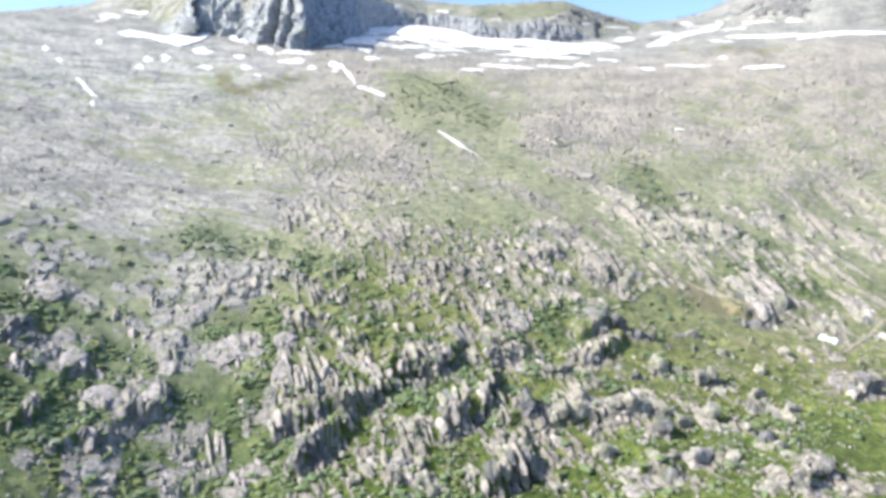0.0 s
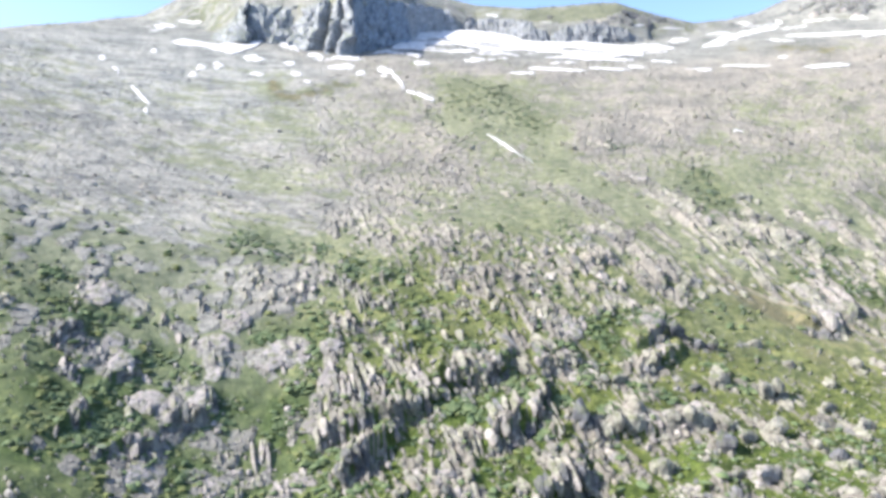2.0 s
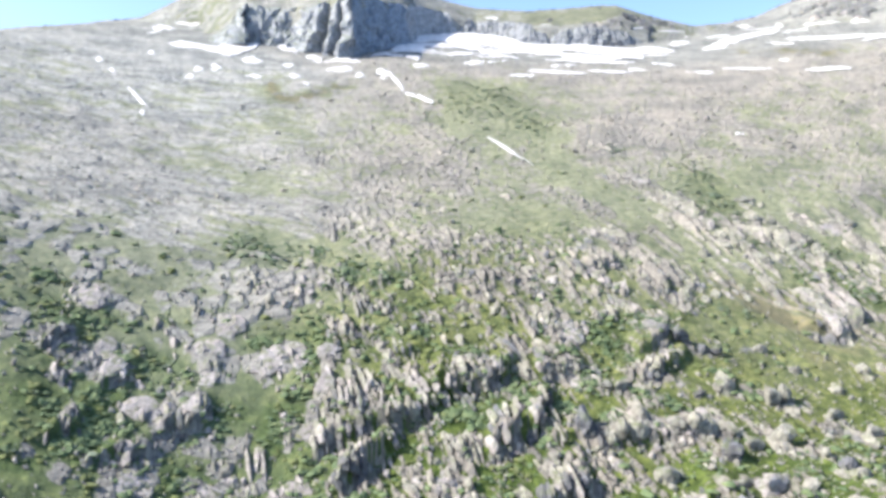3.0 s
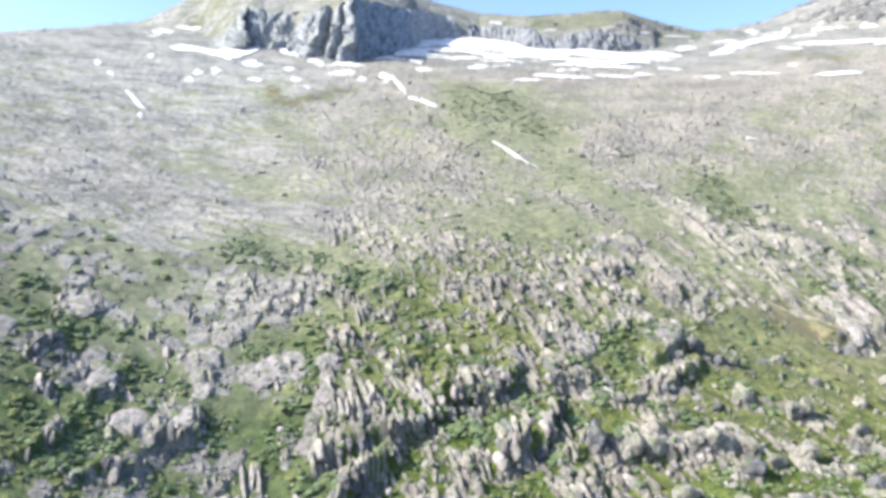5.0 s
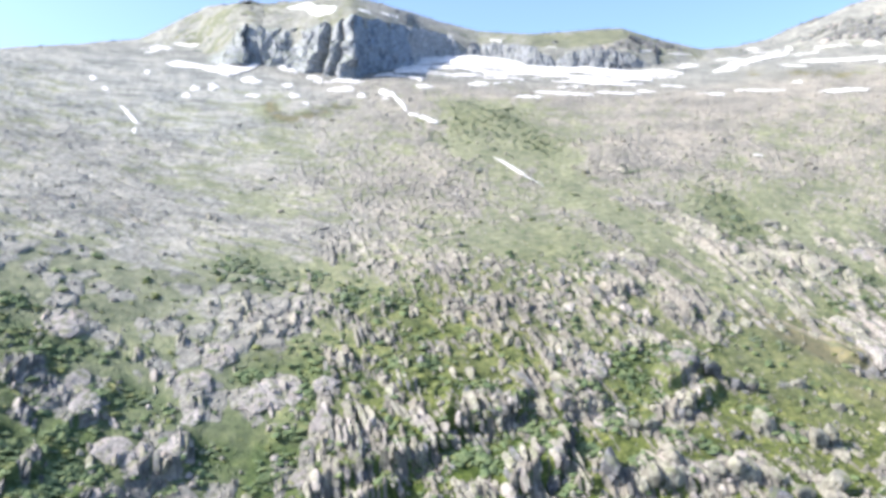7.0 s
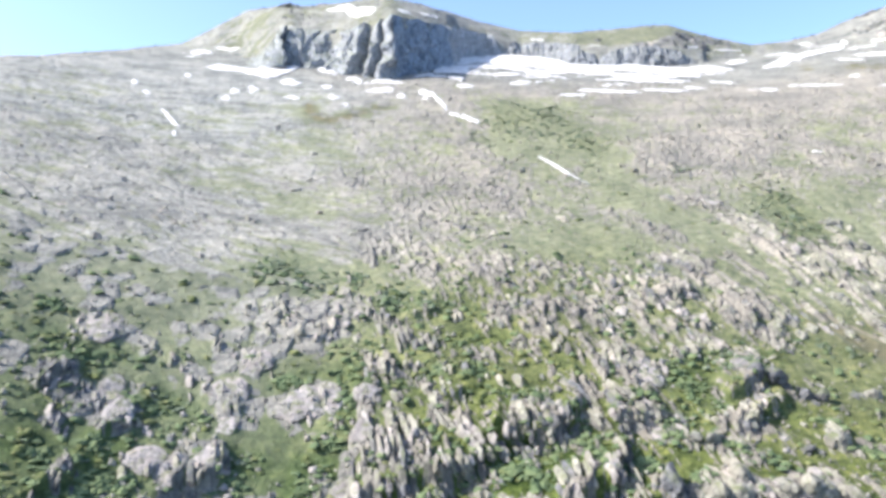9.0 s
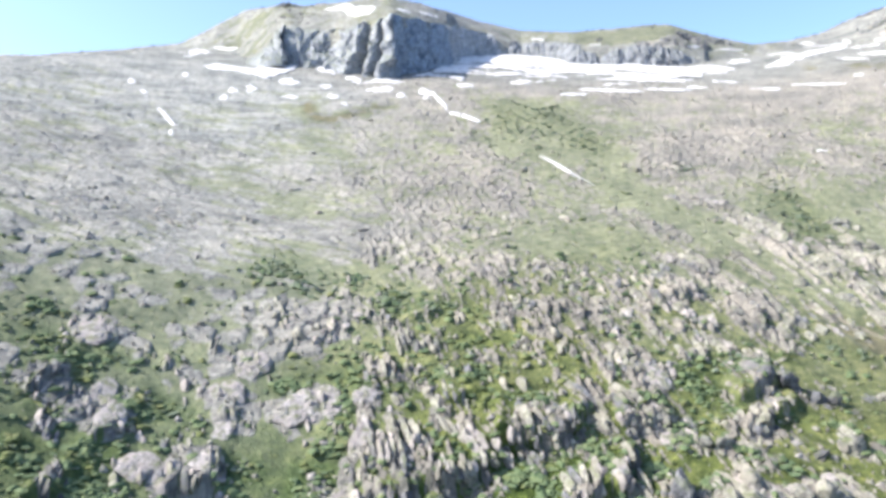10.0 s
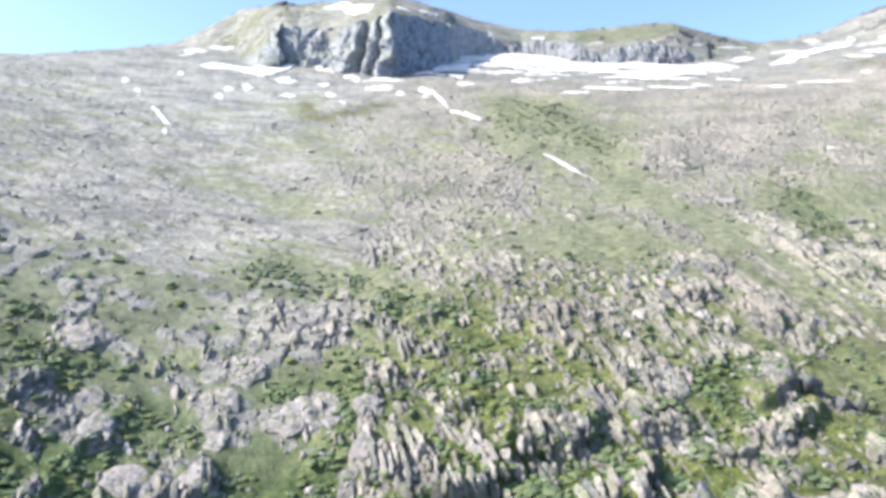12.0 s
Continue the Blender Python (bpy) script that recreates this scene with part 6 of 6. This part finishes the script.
# single large blocks in the lower meadow, each with a few broken pieces at its foot
rng = random.Random(71)
for x, y, wide, high, turn, tone in MEADOW_A + MEADOW_B:
    heap = heap_at(x, y, ("pale solid rock block standing in the meadow", "mauve-grey solid rock block in the meadow", "dark cracked rock block beside shrubs")[tone], "blocks in the meadow", "meadow_rock")
    n = max(1, int(round(wide / 7)))
    for k_ in range(n):
        w = wide / n
        lay_rock("block", toned(rng.choice(BLOCKS), tone), x + ((k_ + 0.5) / n - 0.5) * wide, y + 0.35 * high + rng.gauss(0, 0.1) * high, (w * rng.uniform(0.85, 1.1), 0.9 * high * rng.uniform(0.8, 1.1), 0.75 * high + 0.15 * wide), turn + rng.gauss(0, 8), 0.12 * high, heap, rng.gauss(-6, 6), rng.gauss(0, 6))
    for k_ in range(rng.randint(2, 4)):
        w = wide / n * rng.uniform(0.18, 0.34)
        lay_rock("fin", toned(rng.choice(BLADES), tone), x + rng.uniform(-0.6, 0.6) * wide, y + rng.uniform(-0.3, 0.5) * high, (w, w * rng.uniform(1.5, 2.6), w), rng.gauss(20, 9), 0.2 * w, heap, rng.gauss(-3, 7), rng.gauss(2, 6))
    STONE_SPOTS.append((x + 0.5 * wide, y, 2.0))


# rock steps, each faced with a row of upright split stones
for line, high in SCARPS:
    xs, ys = [q[0] for q in line], [q[1] for q in line]
    mid = sum(xs) / len(xs)
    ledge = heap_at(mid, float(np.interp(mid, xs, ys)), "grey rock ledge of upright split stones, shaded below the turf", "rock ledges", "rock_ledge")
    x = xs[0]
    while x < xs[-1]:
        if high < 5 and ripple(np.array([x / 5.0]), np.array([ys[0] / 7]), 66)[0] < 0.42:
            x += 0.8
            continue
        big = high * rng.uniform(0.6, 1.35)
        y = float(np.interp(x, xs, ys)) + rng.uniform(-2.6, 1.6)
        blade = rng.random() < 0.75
        # half take the dark tone: shade of the step put into the colour
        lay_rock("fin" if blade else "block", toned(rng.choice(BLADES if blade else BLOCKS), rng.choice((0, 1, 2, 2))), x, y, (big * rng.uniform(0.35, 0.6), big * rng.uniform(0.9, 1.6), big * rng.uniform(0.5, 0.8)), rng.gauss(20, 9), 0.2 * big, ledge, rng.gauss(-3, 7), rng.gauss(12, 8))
        x += rng.uniform(0.7, 2.0)
for heap in [o for o in bpy.data.objects if o.type == "EMPTY" and not o.children]:
    bpy.data.objects.remove(heap)


# rocky knobs on the crest
rng = random.Random(52)
for cx, cy, wide, high, count in ((-250, 955, 9, 9, 9), (247, 984, 13, 8, 10), (231, 968, 8, 7, 7), (262, 985, 8, 6, 6), (-122, 985, 10, 6, 7), (150, 985, 9, 4, 5)):
    heap = heap_at(cx, cy, "dark grey rocky knob on the crest", "knobs on the crest", "rocky_knob")
    for _ in range(count):
        off, deep = rng.gauss(0, 0.55) * wide, rng.uniform(-0.4, 0.4) * wide
        tall = high * rng.uniform(0.5, 1.0) * math.exp(-((off / wide) ** 2))
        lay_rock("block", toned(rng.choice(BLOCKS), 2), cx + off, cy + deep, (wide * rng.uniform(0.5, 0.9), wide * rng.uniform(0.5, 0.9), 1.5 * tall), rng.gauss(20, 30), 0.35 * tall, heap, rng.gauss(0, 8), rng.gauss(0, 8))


def strewn(name, spots, shapes, mat, label, category):
    """Many small stones or plants in one mesh. spots: x, y, z, wide, deep, high, lean, spin, shape."""
    vs, fs, count = [], [], 0
    for x, y, z, w, d, h, lean, spin, shape in spots:
        v, f = shapes[int(shape)]
        m = np.array((Euler((0, radians(-lean), 0)).to_matrix() @ Euler((0, 0, radians(spin))).to_matrix()))
        vs.append((v * (w, d, h)) @ m.T + (x, y, z))
        fs.append(f + count)
        count += len(v)
    vs, fs = np.concatenate(vs), np.concatenate(fs).astype(np.int32)
    me = bpy.data.meshes.new(name)
    me.vertices.add(len(vs))
    me.vertices.foreach_set("co", vs.astype(np.float32).ravel())
    me.loops.add(fs.size)
    me.loops.foreach_set("vertex_index", fs.ravel())
    me.polygons.add(len(fs))
    me.polygons.foreach_set("loop_start", np.arange(0, fs.size, 3, dtype=np.int32))
    me.materials.append(mat)
    me.update(calc_edges=True)
    return tagged(new(name, me), label, category, kind="stuff")


def arrays(me):
    me.calc_loop_triangles()
    v = np.array([tuple(p.co) for p in me.vertices])
    return v, np.array([tuple(t.vertices) for t in me.loop_triangles])


def scatter(count, y0, y1, wish, seed, power=1.0):
    """Places over the slope, thinned by wish(turf)."""
    r = np.random.RandomState(seed)
    y = y0 * (y1 / y0) ** (r.rand(count) ** power)
    x = y * r.uniform(-0.68, 0.76, count)
    t = at_place(turf_at, x, y)
    ok = r.rand(count) < wish(t)
    return x[ok], y[ok], t[ok], r


shapes = [arrays(me) for k in KINDS for me in STONES[k]]
for tone, (count, seed, name, label) in enumerate(((9500, 1, "pale_scree", "pale loose stones and small ledges strewn over the slope"), (6000, 2, "mauve_scree", "mauve-grey loose stones strewn over the slope"))):
    x, y, t, r = scatter(count, 185, 620, lambda t: np.clip(1.0 - 0.8 * t, 0.22, 0.8), seed)
    few = r.rand(len(x)) < np.where((y > 330) & (x < 0), 0.15, 1.0 if tone == 0 else np.where(y > 340, 0.25, 1.0))
    x, y = x[few], y[few]
    flat = np.where((y > 330) & (x < 0), 0.5, 1.0)
    size = r.gamma(2.0, 0.42, len(x)) * np.interp(y, [200, 700], [0.9, 1.25]) + 0.35
    z = ground_z(x, y)
    spots = np.stack([x, y, z - 0.12 * size, size * r.uniform(0.7, 1.6, len(x)) / flat, size * r.uniform(0.5, 1.1, len(x)), flat * size * r.uniform(0.5, 1.5, len(x)), r.normal(14, 16, len(x)), r.uniform(-60, 60, len(x)), r.randint(0, 30, len(x))], -1)
    strewn(name, spots.tolist(), shapes, ROCKS[tone], label, "stones")


# small pale stones dotting the east meadow
x, y, t, r = scatter(9000, 215, 350, lambda t: np.clip(0.1 + 0.5 * t, 0.1, 0.6), 6)
few = r.rand(len(x)) < np.interp(x / y, [0.2, 0.36], [0, 1]) * np.clip((fractal(x, y, 22, 47) - 0.34) * 4, 0.1, 1)
x, y = x[few], y[few]
size = r.gamma(2.0, 0.24, len(x)) + 0.3
spots = np.stack([x, y, ground_z(x, y) - 0.12 * size, size * r.uniform(0.8, 1.7, len(x)), size * r.uniform(0.7, 1.2, len(x)), size * r.uniform(0.6, 1.2, len(x)), r.normal(8, 12, len(x)), r.uniform(-90, 90, len(x)), r.randint(0, 30, len(x))], -1)
strewn("meadow_stones", spots.tolist(), shapes, ROCKS[0], "small pale stones dotting the green meadow", "stones")


x, y, t, r = scatter(38000, 400, 820, lambda t: np.clip(0.95 - 1.2 * t, 0.09, 0.8), 3)
patchy = r.rand(len(x)) < np.clip((fractal(x, y, 40, 44) - 0.36) * 3.5, 0.05, 1) * np.interp(x / y, [-0.25, 0.0], [0.12, 1.0])
x, y = x[patchy], y[patchy]
size = r.gamma(2.0, 0.45, len(x)) + 0.45
spots = np.stack([x, y, ground_z(x, y) - 0.15 * size, size * r.uniform(0.8, 1.6, len(x)), size * r.uniform(0.7, 1.2, len(x)), size * r.uniform(0.35, 0.75, len(x)), r.normal(8, 12, len(x)), r.uniform(-90, 90, len(x)), r.randint(0, 30, len(x))], -1)
strewn("upper_scree", spots.tolist(), shapes, ROCKS[0], "grey stones strewn thickly over the upper slope", "stones")


x, y, t, r = scatter(9000, 880, 1130, lambda t: np.clip(0.5 - 0.3 * t, 0.1, 0.8), 5)
few = (r.rand(len(x)) < np.clip((fractal(x, y, 35, 46) - 0.4) * 4, 0.03, 1)) & (y > along(FOOT, x / y) + along(WIDE, x / y) + 6)
x, y = x[few], y[few]
size = r.gamma(2.0, 0.6, len(x)) + 0.7
spots = np.stack([x, y, ground_z(x, y) - 0.15 * size, size * r.uniform(0.8, 1.6, len(x)), size * r.uniform(0.7, 1.2, len(x)), size * r.uniform(0.6, 1.1, len(x)), r.normal(8, 12, len(x)), r.uniform(-90, 90, len(x)), r.randint(0, 30, len(x))], -1)
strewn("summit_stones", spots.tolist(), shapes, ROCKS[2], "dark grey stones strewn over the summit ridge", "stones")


# ---- low plants ----
def lump(seed, leafy, fine=2):
    """An uneven low cushion of leaves."""
    bm = bmesh.new()
    bmesh.ops.create_icosphere(bm, subdivisions=fine, radius=0.5)
    rng = random.Random(seed)
    for v in bm.verts:
        k = 1 + leafy * rng.uniform(-1, 1) + 0.3 * noise.noise(v.co * 3.2 + Vector((seed, 0, 0)))
        v.co = Vector((v.co.x * k, v.co.y * k, max(v.co.z * k, -0.12)))
    bmesh.ops.delete(bm, geom=[f for f in bm.faces if all(v.co.z <= -0.119 for v in f.verts)], context="FACES")
    bmesh.ops.triangulate(bm, faces=bm.faces)
    me = bpy.data.meshes.new("lump")
    bm.to_mesh(me)
    bm.free()
    out = arrays(me)
    bpy.data.meshes.remove(me)
    return out


lumps = [lump(s, 0.36, 2) for s in range(8)]
for name, mat, count, seed, lo, label in (
    ("alpine_shrubs", SHRUB, 22000, 11, 0.5, "low dark green alpine shrubs in the turf"),
    ("grass_tussocks", TUSSOCK, 11000, 12, 0.45, "yellow-green grass tussocks on the slope"),
):
    x, y, t, r = scatter(count, 185, 620, lambda t: np.clip((t - lo) * 2.5, 0, 0.9) * 1.0, seed)
    drift = fractal(x, y, 18, seed)
    keep = r.rand(len(x)) < np.clip((drift - 0.42) * 5, 0.03, 1) * np.interp(x / y, [-0.3, -0.1], [0.35 if seed == 11 else 1.3, 1.0])
    keep &= r.rand(len(x)) < np.interp(y, [300, 350, 440], [1.0, 0.5, 0.1]) * np.interp(x / y, [0.15, 0.3], [1.0, 0.3])
    x, y = x[keep], y[keep]
    if seed == 11:
        # extra shrubs on the rocks' shaded side, added to darken the gaps
        beside = np.array([q for q in STONE_SPOTS if q[2] > 1.5])
        beside = beside[r.rand(len(beside)) < 0.6]
        x = np.concatenate([x, beside[:, 0] + 0.9 * beside[:, 2]])
        y = np.concatenate([y, beside[:, 1] - 0.5 * beside[:, 2]])
    size = np.minimum(r.gamma(3, 0.36 if seed == 12 else 0.5, len(x)) + 0.45, 3.3)
    z = ground_z(x, y)
    spots = np.stack([x, y, z - 0.05, size * r.uniform(0.8, 1.9, len(x)), size * r.uniform(0.8, 1.4, len(x)), size * r.uniform(0.4, 0.9, len(x)), r.normal(0, 8, len(x)), r.uniform(0, 360, len(x)), r.randint(0, 8, len(x))], -1)
    strewn(name, spots.tolist(), lumps, mat, label, "plants")


def clump_mesh(seed, mat):
    v, f = lump(seed, 0.34)
    me = bpy.data.meshes.new("clump")
    me.from_pydata(v.tolist(), [], f.tolist())
    me.materials.append(mat)
    return me


CLUMPS = [clump_mesh(40 + s, SHRUB) for s in range(8)]
GRASSY = [clump_mesh(60 + s, TUSSOCK) for s in range(6)]
# hazed colour for clumps far up the slope and in the west
HAZY_CLUMPS = [clump_mesh(80 + s, HAZY_SHRUB) for s in range(6)]
rng = random.Random(21)
for x, y, wide, high in SHRUBS:
    shrub = new("shrub", None)
    shrub.location = (x, y, float(ground_z(x, y)[0]))
    tagged(shrub, "dense dark green alpine shrub sprawling over rocks and turf", "shrub", "shrubs on the slope")
    for _ in range(int(8 + wide * (2 if y < 450 else 1.2))):
        dx, dy = rng.gauss(0, 0.28 if y < 320 else 0.5) * wide, rng.gauss(0.4, 0.4 if y < 320 else 0.9 if y < 450 else 2.2) * high
        size = rng.uniform(0.25, 0.5) * min(wide, 7) if y < 450 else rng.uniform(1.2, 3.4)
        ob = new("clump", rng.choice(CLUMPS if rng.random() < np.interp(y, [300, 340, 450], [1.0, 0.4, 0.12]) else HAZY_CLUMPS if y > 320 else GRASSY))
        ob.parent = shrub
        z = float(ground_z(x + dx, y + dy)[0]) - shrub.location.z
        ob.matrix_basis = Matrix.Translation((dx, dy, z)) @ Euler((rng.uniform(-0.3, 0.1), rng.uniform(-0.2, 0.2), rng.uniform(0, 6))).to_matrix().to_4x4() @ Matrix.Diagonal((size * rng.uniform(0.8, 1.5), size * rng.uniform(0.7, 1.2), size * rng.uniform(0.4, 0.75), 1))


# leafy thickets in the hollows between the outcrops
rng = random.Random(57)
for x, y, wide, deep in THICKETS:
    thicket = new("thicket", None)
    thicket.location = (x, y, float(ground_z(x, y)[0]))
    tagged(thicket, "low spreading green thicket in a hollow between rocks", "shrub", "thickets on the slope")
    for _ in range(int(min(60, 8 + wide * deep * 0.28) * (1.0 if y < 450 else 0.55))):
        turn, far_out = rng.uniform(0, 2 * math.pi), 0.75 * abs(rng.gauss(0, 1))
        dx, dy = 0.55 * wide * far_out * math.cos(turn), (0.9 if y < 450 else 2.8) * deep * far_out * math.sin(turn)
        size = rng.uniform(1.0, 2.6) * (1.0 if y < 450 else 1.3)
        ob = new("clump", rng.choice(CLUMPS if rng.random() < (0.2 if y > 450 else 0.3 if x < -60 else 0.6) else HAZY_CLUMPS if y > 340 or (x < -60 and rng.random() < 0.5) else GRASSY))
        ob.parent = thicket
        z = float(ground_z(x + dx, y + dy)[0]) - thicket.location.z
        ob.matrix_basis = Matrix.Translation((dx, dy, z)) @ Euler((rng.uniform(-0.3, 0.1), rng.uniform(-0.2, 0.2), rng.uniform(0, 6))).to_matrix().to_4x4() @ Matrix.Diagonal((size * rng.uniform(0.9, 1.6), size * rng.uniform(0.8, 1.3), size * rng.uniform(0.3, 0.55), 1))
